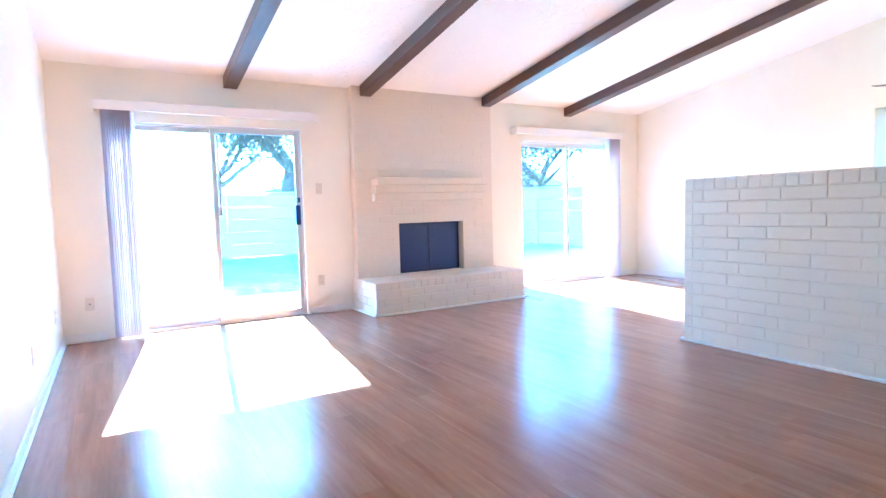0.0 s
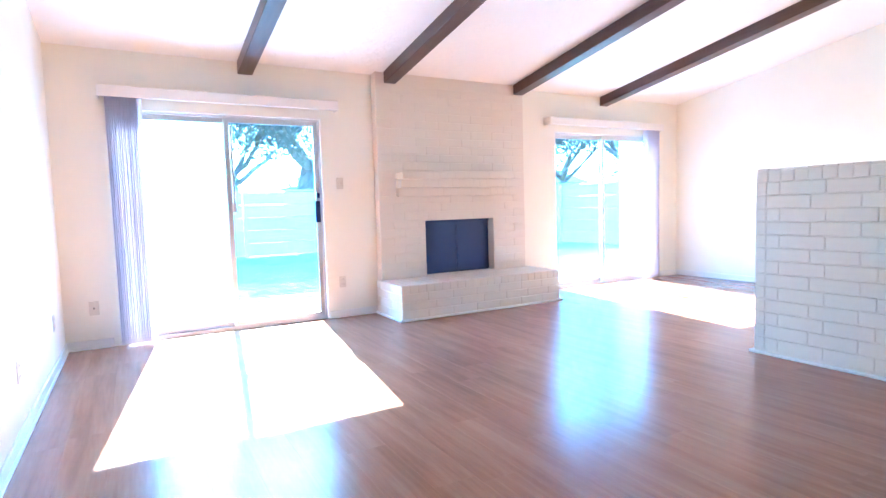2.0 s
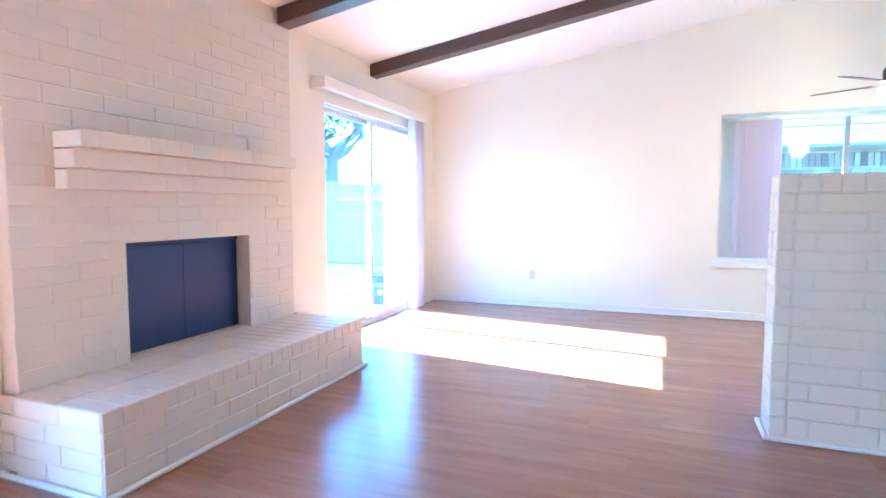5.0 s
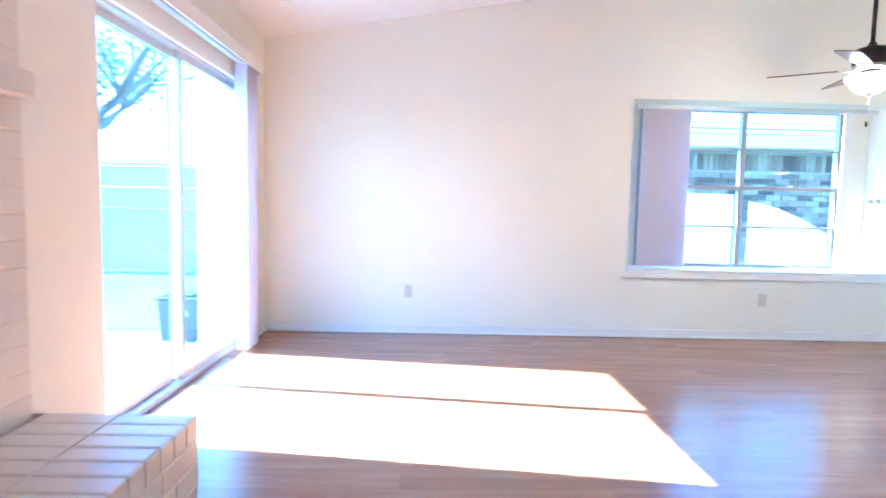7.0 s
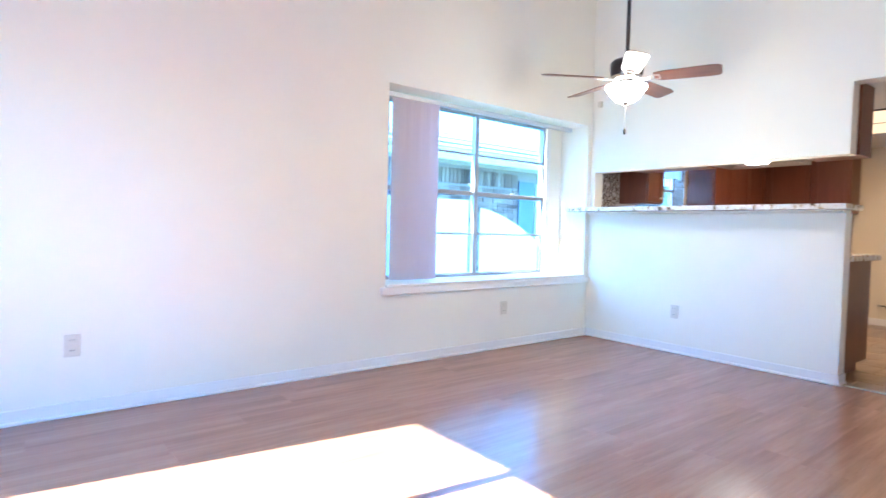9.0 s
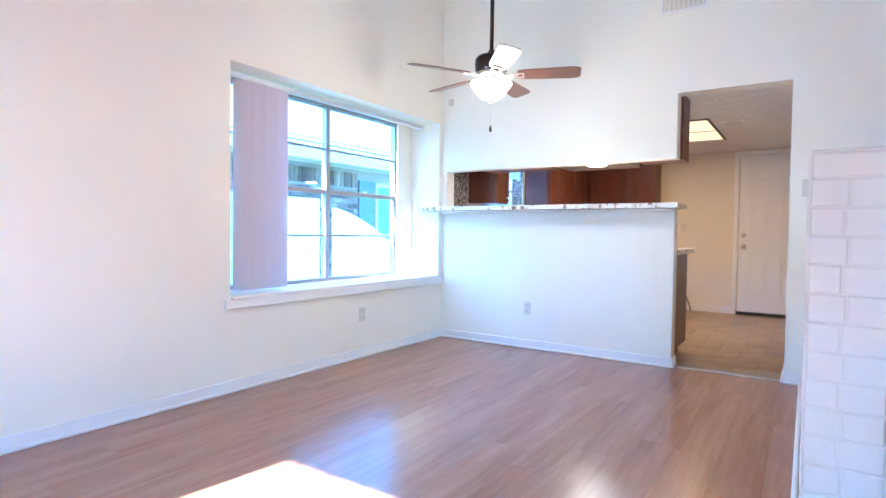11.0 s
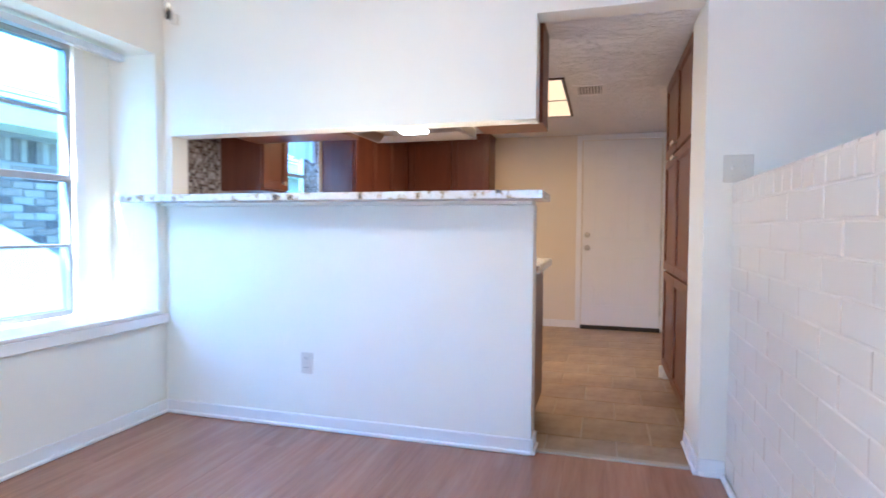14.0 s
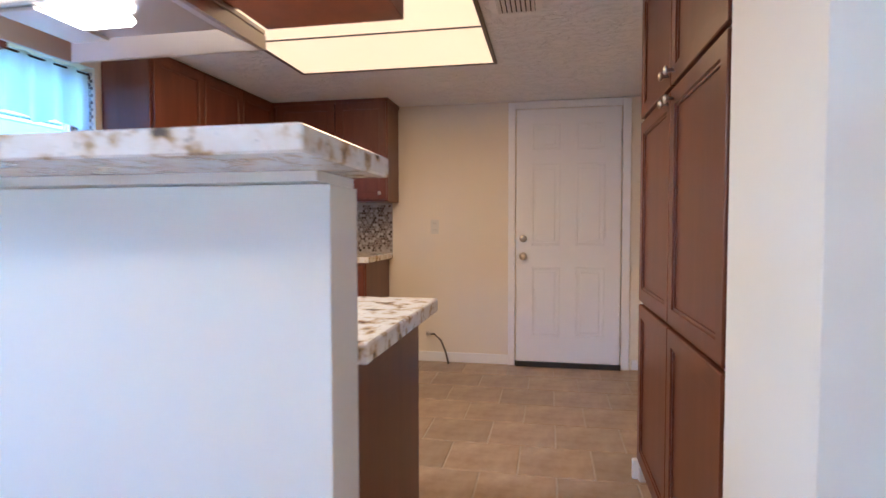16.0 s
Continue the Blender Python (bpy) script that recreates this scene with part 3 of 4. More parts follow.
part("switch_housing", lathe([(0.05, 2.01), (0.058, 2.02), (0.058, 2.055), (0.04, 2.06)]), BRONZE, fan, smooth=True)
bowl = part("bowl", lathe([(0.02, 1.905), (0.06, 1.915), (0.09, 1.94), (0.112, 1.975), (0.128, 1.995), (0.133, 2.005), (0.13, 2.015), (0.06, 2.018)]), BULB, fan, "lit frosted glass bowl", smooth=True)
part("finial", lathe([(0.003, 1.885), (0.014, 1.892), (0.022, 1.902), (0.02, 1.91)]), BRONZE, fan, smooth=True)
chain = part("pull_chain", tube(bmesh.new(), [(0, 0, 1.745), (0, 0, 1.89)], 0.0016, 6), NICKEL, fan)
part("pull", lathe([(0.002, 1.70), (0.008, 1.705), (0.009, 1.725), (0.003, 1.747)], 10), DARK, chain, smooth=True)
for i in range(5):
    a = -14 + 72 * i
    bm = bmesh.new()
    outline = [(0.17, 0.045), (0.22, 0.058), (0.50, 0.068), (0.545, 0.062), (0.56, 0.045), (0.56, -0.045), (0.545, -0.062), (0.50, -0.068), (0.22, -0.058), (0.17, -0.045)]
    lo, hi = [bm.verts.new((x, y, -0.003)) for x, y in outline], [bm.verts.new((x, y, 0.003)) for x, y in outline]
    bm.faces.new(lo[::-1])
    bm.faces.new(hi)
    for k in range(len(outline)):
        bm.faces.new((lo[k], lo[(k + 1) % 10], hi[(k + 1) % 10], hi[k]))
    blade = part("blade", bm, BLADE, fan)
    blade.matrix_basis = pose(0, 0, 2.06, 0, 0, a) @ pose(0, 0, 0, -13, 0, 0)
    iron = part("bracket", boxes((0.07, -0.012, -0.012, 0.15, 0.012, -0.004), (0.15, -0.03, -0.011, 0.20, -0.02, -0.004), (0.15, 0.02, -0.011, 0.20, 0.03, -0.004), (0.14, -0.03, -0.011, 0.15, 0.03, -0.004), (0.20, -0.03, -0.011, 0.21, 0.03, -0.004), bevel=0.001), NICKEL, fan)
    iron.matrix_basis = pose(0, 0, 2.06, 0, 0, a) @ pose(0, 0, 0, -13, 0, 0)
fl = bpy.data.lights.new("fan_lamp", "POINT")
fl.energy, fl.color, fl.shadow_soft_size = 0.9, (1.0, 0.86, 0.66), 0.1
new("fan_lamp", fl).location = (6.762, 1.824, 1.85)


# ---- kitchen ----
def shaker(parent, name, x0, z0, x1, z1, at, turn, knob=None, material=CHERRY):
    """A framed door in the xz plane, facing -y, put at a place and turn under its cabinet."""
    m = pose(*at, 0, 0, turn)
    f = 0.055
    bm = ring(x0, -0.02, z0, x1, 0, z1, f, 0.003)
    d = part(name, bm, material, parent)
    d.matrix_basis = m
    part("door_panel", boxes((x0 + f - 0.004, -0.009, z0 + f - 0.004, x1 - f + 0.004, -0.002, z1 - f + 0.004)), material, d)
    part("moulding", ring(x0 + f, -0.014, z0 + f, x1 - f, -0.008, z1 - f, 0.008), material, d)
    if knob:
        k = part("knob", lathe([(0.005, 0.0), (0.005, 0.014), (0.014, 0.02), (0.015, 0.026), (0.008, 0.031)], 12), NICKEL, d, "satin nickel knob", smooth=True)
        k.matrix_basis = pose(knob[0], -0.02, knob[1], 90, 0, 0)
    return d


def cabinet(name, label, box, doors, turn, front, knobs=(), group="kitchen cabinets"):
    """box: the body's corners. doors: rows of (u0, z0, u1, z1, knob u, knob z) along the front, which starts at the place `front`."""
    th = thing(name, label, "cabinet", group)
    part("body", boxes(box, bevel=0.002), CHERRY, th)
    for u0, z0, u1, z1, ku, kz in doors:
        shaker(th, "door", u0, z0, u1, z1, front, turn, (ku, kz) if ku is not None else None)
    return th


# pantry, doors face +x: along the front u runs towards +y
P0, PM, P1 = -1.085, -0.515, 0.062
pantry = cabinet("pantry_cabinet", "tall cherry wood pantry cabinet with framed doors", (4.52, -1.10, 0.09, 5.118, 0.094, ZK), [
    (PM + 0.004, 1.575, P1, 2.095, PM + 0.04, 1.615), (P0, 1.575, PM - 0.004, 2.095, PM - 0.04, 1.615),
    (PM + 0.004, 0.805, P1, 1.56, PM + 0.04, 1.525), (P0, 0.805, PM - 0.004, 1.56, PM - 0.04, 1.525),
    (PM + 0.004, 0.115, P1, 0.79, None, None), (P0, 0.115, PM - 0.004, 0.79, None, None)], 90, (5.119, 0, 0))
part("toe_kick", boxes((4.52, -1.09, 0.004, 5.08, 0.09, 0.088)), CHERRY, pantry)
part("end_trim", boxes((4.6, -1.125, 0.004, 5.125, -1.102, ZK)), TRIM, pantry, "white painted end panel")
part("baseboard", boxes((5.04, -1.155, 0.004, 5.15, -1.126, 0.09), bevel=0.004), TRIM, None, "white baseboard block beside the pantry", "baseboard", "", "structure")

cabinet("upper_cabinet", "cherry wood upper cabinet beside the kitchen window", (7.69, -0.26, 1.32, XE - 0.006, 0.04, ZK), [(-0.035, 1.335, 0.255, 2.09, 0.18, 1.38)], -90, (7.689, 0, 0))
cabinet("upper_cabinet", "cherry wood upper cabinet by the window, doors closed", (7.69, -2.72, 1.32, XE - 0.006, -1.33, ZK), [(1.345, 1.335, 1.80, 2.09, 1.76, 1.38), (1.81, 1.335, 2.25, 2.09, 1.85, 1.38), (2.26, 1.335, 2.70, 2.09, 2.3, 1.38)], -90, (7.689, 0, 0))
cabinet("upper_cabinet", "cherry wood upper cabinet on the back wall beside the plain wall", (6.745, YB + 0.004, 1.32, XE - 0.006, -2.74, ZK), [(-7.16, 1.335, -6.755, 2.09, -6.8, 1.38), (-7.66, 1.335, -7.17, 2.09, -7.6, 1.38)], 180, (0, -2.739, 0))
part("crown", boxes((6.735, -3.05, ZK - 0.03, 7.70, -2.715, ZK - 0.001)), CHERRY, None, "thin cherry wood crown strip on the cabinets", "trim", "", "structure")
cabinet("bar_cabinet", "cherry wood upper cabinet above the pass-through", (5.856, 0.12, 1.605, 6.20, YS - 0.134, ZK), [(-6.195, 1.615, -5.87, 2.09, -6.1, 1.66)], 0, (12.06, 0.119, 0))
cabinet("bar_cabinet", "cherry wood upper cabinet above the range hood", (6.205, 0.12, 1.66, 6.955, YS - 0.134, ZK), [], 0, (0, 0.119, 0))
cabinet("bar_cabinet", "cherry wood upper cabinet above the pass-through", (6.96, 0.12, 1.605, XE - 0.35, YS - 0.134, ZK), [], 0, (0, 0.119, 0))
base = cabinet("base_cabinet", "cherry wood base cabinet behind the breakfast bar", (5.912, -0.21, 0.09, XE - 0.006, YS - 0.134, 0.858), [], 0, (0, 0, 0))
part("end_panel", boxes((5.903, -0.215, 0.09, 5.911, YS - 0.134, 0.858), bevel=0.001), CHERRY, base)
part("cabinet_base", boxes((5.95, -0.15, 0.004, XE - 0.006, YS - 0.134, 0.088)), CHERRY, None, "cherry wood plinth under the base cabinet", "trim", "", "structure")
cabinet("base_cabinet", "cherry wood base cabinet under the kitchen window", (7.41, -3.05, 0.01, XE - 0.006, -0.215, 0.858), [(0.22 + i * 0.47, 0.11, 0.68 + i * 0.47, 0.84, 0.3 + i * 0.47, 0.8) for i in range(6)], -90, (7.409, 0, 0))
cabinet("base_cabinet", "cherry wood base cabinet on the back wall", (6.83, -3.05, 0.01, 7.405, -2.46, 0.858), [(-7.39, 0.11, -6.84, 0.84, -6.9, 0.8)], 180, (0, -2.459, 0))

bar = thing("breakfast_bar", "pale speckled granite breakfast bar top on the half wall", "worktop")
part("slab", boxes((5.812, 0.40, 1.214, 7.998, 0.762, 1.250), bevel=0.003), GRANITE, bar)
part("slab_end", boxes((7.999, 0.60, 1.214, 8.11, 0.762, 1.250)), GRANITE, bar)
part("support_strip", boxes((5.883, 0.392, 1.197, 7.99, 0.560, 1.2135)), WALL, bar, "cream painted ledge under the slab")
part("worktop", boxes((5.858, -0.285, 0.86, XE - 0.006, YS - 0.132, 0.902), bevel=0.004), GRANITE, None, "pale speckled granite kitchen worktop behind the bar", "worktop")
part("worktop", boxes((7.36, -3.055, 0.86, XE - 0.006, -0.287, 0.902), (6.80, -3.055, 0.86, 7.36, -2.42, 0.902)), GRANITE, None, "pale speckled granite worktop along the outer walls", "worktop")


def mosaic(name, label, origin, du, w, z0, z1, normal):
    """Small hexagons on a thin grout sheet; origin and du on the wall, normal out of it."""
    bm = bmesh.new()
    r, k = 0.0125, 0
    o, u, n = Vector(origin), Vector(du), Vector(normal)
    z = z0 + r
    while z < z1 - r:
        s = r + (r * 0.9 if k % 2 else 0)
        while s < w - r:
            ring = [bm.verts.new(o + u * (s + r * 0.92 * math.cos(radians(60 * i + 30))) + n * 0.006 + Vector((0, 0, z + r * 0.92 * math.sin(radians(60 * i + 30))))) for i in range(6)]
            f = bm.faces.new(ring)
            if f.normal.dot(n) < 0:
                f.normal_flip()
            s += r * 1.8
        z += r * 1.56
        k += 1
    part(name, bm, MOSAIC, None, label, "backsplash", "", "stuff")


GROUTW = paint("wall_grout", (0.4, 0.36, 0.32), 0.8)
SPLASH = "brown and cream hexagon mosaic backsplash"
part("backsplash", boxes((XE - 0.004, -3.05, 0.902, XE, -1.29, 1.32), (XE - 0.004, -0.26, 0.902, XE, YS - 0.134, 2.1)), GROUTW, None, "brown and cream mosaic backsplash grout", "backsplash", "", "structure")
part("backsplash", boxes((6.80, YB, 0.902, XE - 0.005, YB + 0.004, 1.32)), GROUTW, None, "brown and cream mosaic backsplash grout", "backsplash", "", "structure")
mosaic("mosaic_tiles", SPLASH, (XE, 0.045, 0), (0, 1, 0), 0.34, 1.0, 2.1, (-1, 0, 0))
mosaic("mosaic_tiles", SPLASH, (XE, -3.05, 0), (0, 1, 0), 1.8, 0.91, 1.32, (-1, 0, 0))
mosaic("mosaic_tiles", SPLASH, (6.80, YB, 0), (1, 0, 0), 1.15, 0.91, 1.32, (0, 1, 0))
mosaic("mosaic_tiles", SPLASH, (XE + 0.004, -1.288, 0), (1, 0, 0), 0.19, 1.06, 2.0, (0, 1, 0))

kwin = thing("window_2", "small aluminium sash window over the kitchen worktop", "window")
kwin["kind"] = "structure"
KX = XE + 0.14
part("window_frame", boxes((KX, KW[0], KW[2], KX + 0.05, KW[0] + 0.03, KW[3]), (KX, KW[1] - 0.03, KW[2], KX + 0.05, KW[1], KW[3]), (KX, KW[0] + 0.03, KW[2], KX + 0.05, KW[1] - 0.03, KW[2] + 0.03), (KX, KW[0] + 0.03, KW[3] - 0.03, KX + 0.05, KW[1] - 0.03, KW[3]), (KX, KW[0] + 0.03, 1.52, KX + 0.04, KW[1] - 0.03, 1.55)), ALU, kwin)
part("pane", boxes((KX + 0.02, KW[0] + 0.03, KW[2] + 0.03, KX + 0.024, KW[1] - 0.03, KW[3] - 0.03)), pale_glass, kwin).visible_shadow = False
curtain = thing("curtain", "short white cloth valance curtain over the kitchen window", "curtain")
part("rod", tube(bmesh.new(), [(XE + 0.03, KW[0], 1.965), (XE + 0.03, KW[1], 1.965)], 0.006, 8), BRONZE, curtain)
bm = bmesh.new()
cols = 60
grid = [[bm.verts.new((XE + 0.03 + 0.014 * math.sin(i * 0.75) * (1 + j * 0.3) + 0.004 * math.sin(i * 2.1), KW[0] + 0.015 + (KW[1] - KW[0] - 0.03) * i / cols, 1.98 - j * (0.105 + 0.006 * math.sin(i * 0.4)))) for i in range(cols + 1)] for j in range(4)]
for j in range(3):
    for i in range(cols):
        bm.faces.new((grid[j][i], grid[j][i + 1], grid[j + 1][i + 1], grid[j + 1][i]))
part("cloth", bm, CLOTH, curtain, smooth=True)

# range hood
hood = thing("range_hood", "stainless steel range hood with a lit lamp under the cabinets", "range hood")
HX0, HX1, HY0, HY1 = 6.28, 6.90, -0.02, 0.385
part("shell", boxes((HX0, HY0, 1.642, HX1, HY1, 1.659), bevel=0.004), STEEL, hood)
bm = bmesh.new()
rim, dish, top = ([bm.verts.new((x, y, z)) for x, y in ((HX0 + d, HY0 + d), (HX1 - d, HY0 + d), (HX1 - d, HY1 - d), (HX0 + d, HY1 - d))] for d, z in ((0.0, 1.603), (0.085, 1.636), (0.0, 1.641)))
lip = [bm.verts.new((x, y, 1.603)) for x, y in ((HX0 + 0.012, HY0 + 0.012), (HX1 - 0.012, HY0 + 0.012), (HX1 - 0.012, HY1 - 0.012), (HX0 + 0.012, HY1 - 0.012))]
for k in range(4):
    m = (k + 1) % 4
    bm.faces.new((rim[k], rim[m], lip[m], lip[k]))
    bm.faces.new((lip[k], lip[m], dish[m], dish[k]))
    bm.faces.new((rim[m], rim[k], top[k], top[m]))
bm.faces.new(dish)
part("skirt", bm, STEEL, hood)
part("lamp", boxes((6.50, 0.19, 1.606, 6.655, 0.30, 1.634), bevel=0.012), HOODLAMP, hood, "lit white hood lamp")
part("filter", boxes((6.69, 0.07, 1.626, 6.80, 0.29, 1.634)), NICKEL, hood)
hl = bpy.data.lights.new("hood_lamp", "AREA")
hl.energy, hl.color, hl.shape, hl.size, hl.size_y = 0.6, (1.0, 0.9, 0.78), "RECTANGLE", 0.14, 0.11
new("hood_lamp", hl).matrix_world = pose(6.58, 0.245, 1.600)

# kitchen ceiling light and vent
kl = thing("ceiling_light", "lit fluorescent ceiling light box with a dark frame", "ceiling light")
LX0, LX1, LY0, LY1 = 5.83, 7.08, -1.97, -0.70
part("frame", boxes((LX0, LY0, ZK - 0.012, LX0 + 0.02, LY1, ZK), (LX1 - 0.02, LY0, ZK - 0.012, LX1, LY1, ZK), (LX0 + 0.02, LY0, ZK - 0.012, LX1 - 0.02, LY0 + 0.02, ZK), (LX0 + 0.02, LY1 - 0.02, ZK - 0.012, LX1 - 0.02, LY1, ZK), (LX0 + 0.02, -1.345, ZK - 0.012, LX1 - 0.02, -1.33, ZK)), BEAM, kl)
part("diffuser", boxes((LX0 + 0.02, LY0 + 0.02, ZK - 0.008, LX1 - 0.02, -1.345, ZK - 0.002)), PANEL, kl, "warm lit frosted light panel")
part("diffuser", boxes((LX0 + 0.02, -1.33, ZK - 0.008, LX1 - 0.02, LY1 - 0.02, ZK - 0.002)), PANEL, kl, "warm lit frosted light panel")
l = bpy.data.lights.new("kitchen_lamp", "AREA")
l.energy, l.color, l.shape, l.size, l.size_y = 0.95, (1, 0.62, 0.30), "RECTANGLE", 1.2, 1.2
new("kitchen_lamp", l).matrix_world = pose(6.45, -1.33, ZK - 0.02)
cv = thing("ceiling_vent", "white louvred air vent in the kitchen ceiling", "vent", "vents", (5.67, -1.09, ZK))
part("frame", boxes((-0.115, -0.15, -0.008, 0.115, -0.12, 0), (-0.115, 0.12, -0.006, 0.115, 0.15, 0), (-0.115, -0.12, -0.006, -0.085, 0.12, 0), (0.085, -0.12, -0.006, 0.115, 0.12, 0)), TRIM, cv)
part("backing", boxes((-0.085, -0.12, -0.002, 0.085, 0.12, -0.001)), DARK, cv)
for i in range(8):
    s = part("slat", boxes((-0.008, -0.12, -0.001, 0.008, 0.12, 0.001)), TRIM, cv)
    s.matrix_basis = pose(-0.075 + i * 0.0215, 0, -0.006, 0, 35, 0)

# back door
kd = thing("door_3", "white painted six-panel entry door, closed", "door")
kd["kind"] = "structure"
part("door_leaf", boxes((4.976, YB + 0.006, 0.045, 5.772, YB + 0.03, 2.037)), DOORW, kd)
part("casing", boxes((4.903, YB, 0, 4.966, YB + 0.02, 2.1), (5.782, YB, 0, 5.838, YB + 0.02, 2.1), (4.966, YB, 2.047, 5.782, YB + 0.02, 2.105), bevel=0.003), TRIM, kd)
part("threshold", boxes((4.968, YB + 0.004, 0.004, 5.78, YB + 0.05, 0.043)), DARK, kd, "dark door threshold")
for x0, x1 in ((5.093, 5.313), (5.433, 5.653)):
    for z0, z1 in ((0.25, 0.80), (0.97, 1.61), (1.72, 1.92)):
        part("door_panel", boxes((x0, YB + 0.03, z0, x1, YB + 0.037, z0 + 0.016), (x0, YB + 0.03, z1 - 0.016, x1, YB + 0.037, z1), (x0, YB + 0.03, z0, x0 + 0.016, YB + 0.037, z1), (x1 - 0.016, YB + 0.03, z0, x1, YB + 0.037, z1), (x0 + 0.04, YB + 0.03, z0 + 0.04, x1 - 0.04, YB + 0.039, z1 - 0.04), bevel=0.0015), DOORW, kd)
for z, r in ((0.885, 0.028), (1.025, 0.026)):
    k = part("knob" if z < 0.95 else "deadbolt", lathe([(r * 1.1, 0), (r * 1.1, 0.006), (0.012, 0.01), (0.012, 0.025) if z < 0.95 else (0.014, 0.012), (r, 0.035 if z < 0.95 else 0.016), (r * 0.8, 0.05 if z < 0.95 else 0.02)], 18), NICKEL, kd, "satin nickel door hardware", smooth=True)
    k.matrix_basis = pose(5.718, YB + 0.03, z, -90, 0, 0)
for z in (0.22, 1.05, 1.82):
    part("hinge", boxes((4.966, YB + 0.02, z - 0.045, 4.978, YB + 0.036, z + 0.045)), NICKEL, kd)
hose = thing("supply_hose", "grey braided water hose on a brass wall valve", "hose")
part("hose", tube(bmesh.new(), [(6.47, YB + 0.06, 0.24), (6.43, YB + 0.09, 0.25), (6.37, YB + 0.1, 0.2), (6.33, YB + 0.1, 0.1), (6.31, YB + 0.1, 0.012)], 0.008, 8), RUBBER, hose, smooth=True)
part("valve", tube(bmesh.new(), [(6.50, YB, 0.24), (6.49, YB + 0.06, 0.24), (6.46, YB + 0.07, 0.24)], 0.014, 10), NICKEL, hose, smooth=True)

# ---- outside ----
part("ground", boxes((-120, 8.6, -0.3, 140, 160, -0.1), (-120, -120, -0.3, 140, -3.4, -0.1), (8.3, -3.4, -0.3, 140, 8.6, -0.1), (-120, -3.4, -0.3, 0.3, 8.6, -0.1)), GRASS, None, "dry sunlit lawn", "lawn", "", "structure")
part("patio", boxes((0.3, 6.15, -0.3, 8.29, 8.59, -0.1)), CONC, None, "pale sunlit concrete patio slab", "patio", "", "structure")


def fence(name, at, turn, length, seed):
    """A board fence along its own x axis, with rails, posts and a cap."""
    r = random.Random(seed)
    th = thing(name, "weathered pale wooden board fence with rails and posts", "fence", "garden fences", at)
    th.matrix_basis = pose(*at, 0, 0, turn)
    bm = boxes((0, 0, 0, 2.392, 0.02, 0.332), bevel=0.004)
    me = bpy.data.meshes.new("fence_board")
    bm.to_mesh(me)
    bm.free()
    me.materials.append(FENCE)
    for i in range(int(length / 2.4)):
        for k in range(5):
            b = new("fence_board", me)
            b.parent = th
            b.matrix_basis = pose(i * 2.4, r.uniform(-0.006, 0.006), 0.04 + k * 0.342, 0, r.uniform(-0.15, 0.15), 0)
    part("fence_rail", boxes((0, -0.03, 1.62, length, -0.008, 1.70)), FENCE, th)
    part("fence_cap", boxes((0, -0.06, 1.76, length, 0.05, 1.80)), FENCE, th)
    for i in range(int(length / 2.4) + 1):
        part("fence_post", boxes((i * 2.4, -0.13, 0, i * 2.4 + 0.09, -0.031, 1.758)), FENCE, th)


fence("fence", (-6, 16, -0.1), 0, 18.4, 1)
fence("fence", (12.5, 16, -0.1), -90, 11.0, 2)


def leaves(bm, r, c, radius, count, size):
    for _ in range(count):
        d = Vector((r.gauss(0, 1), r.gauss(0, 1), r.gauss(0, 0.7)))
        p = Vector(c) + d * radius * 0.5
        u = Vector((r.uniform(-1, 1), r.uniform(-1, 1), r.uniform(-1, 1))).normalized()
        w = u.orthogonal().normalized()
        s = size * r.uniform(0.6, 1.4)
        bm.faces.new([bm.verts.new(p + q) for q in (u * s, w * s * 0.5, -u * s, -w * s * 0.5)])


def tree(at, height, spread, leafy, seed, label, lean=(0.0, 0.0), girth=0.026):
    r = random.Random(seed)
    th = thing("tree", label, "tree", "garden trees", at)
    limbs, tips = bmesh.new(), []

    def grow(p, d, length, rad, depth):
        pts, rads = [p], [rad]
        for i in range(4):
            d = (d + Vector((r.uniform(-0.22, 0.22), r.uniform(-0.22, 0.22), r.uniform(-0.1, 0.16)))).normalized()
            p = p + d * length / 4
            pts.append(p)
            rads.append(rad * (1 - 0.11 * (i + 1)))
            if depth < 4 and i > 0:
                side = Vector((r.uniform(-1, 1), r.uniform(-1, 1), r.uniform(-0.1, 0.7))).normalized()
                grow(p, (d * 0.6 + side * spread).normalized(), length * r.uniform(0.5, 0.75), rads[-1] * r.uniform(0.4, 0.6), depth + 1)
        tube(limbs, pts, rads, 7 if depth < 2 else 4, False)
        if depth >= 3:
            tips.append(p)

    trunk = bmesh.new()
    base = Vector((0, 0, -0.1))
    mid, top = Vector((lean[0] * 0.5, lean[1] * 0.5, height * 0.2)), Vector((lean[0], lean[1], height * 0.36))
    tr = height * girth
    tube(trunk, [base, base + (mid - base) * 0.15, mid, top], [tr * 1.5, tr * 1.1, tr, tr * 0.85], 12)
    part("trunk", trunk, BARK, th, smooth=True)
    for k in range(6):
        a = k * 1.05 + r.uniform(-0.3, 0.3)
        grow(top - Vector((0, 0, 0.05 * k)), Vector((math.cos(a) * spread, math.sin(a) * spread, r.uniform(0.5, 1.0))).normalized(), height * r.uniform(0.26, 0.36), tr * 0.55, 1)
    part("limbs", limbs, BARK, th, smooth=True)
    if leafy:
        crown = bmesh.new()
        for p in tips:
            leaves(crown, r, p, height * 0.13, leafy, 0.075)
        part("crown", crown, LEAF, th)


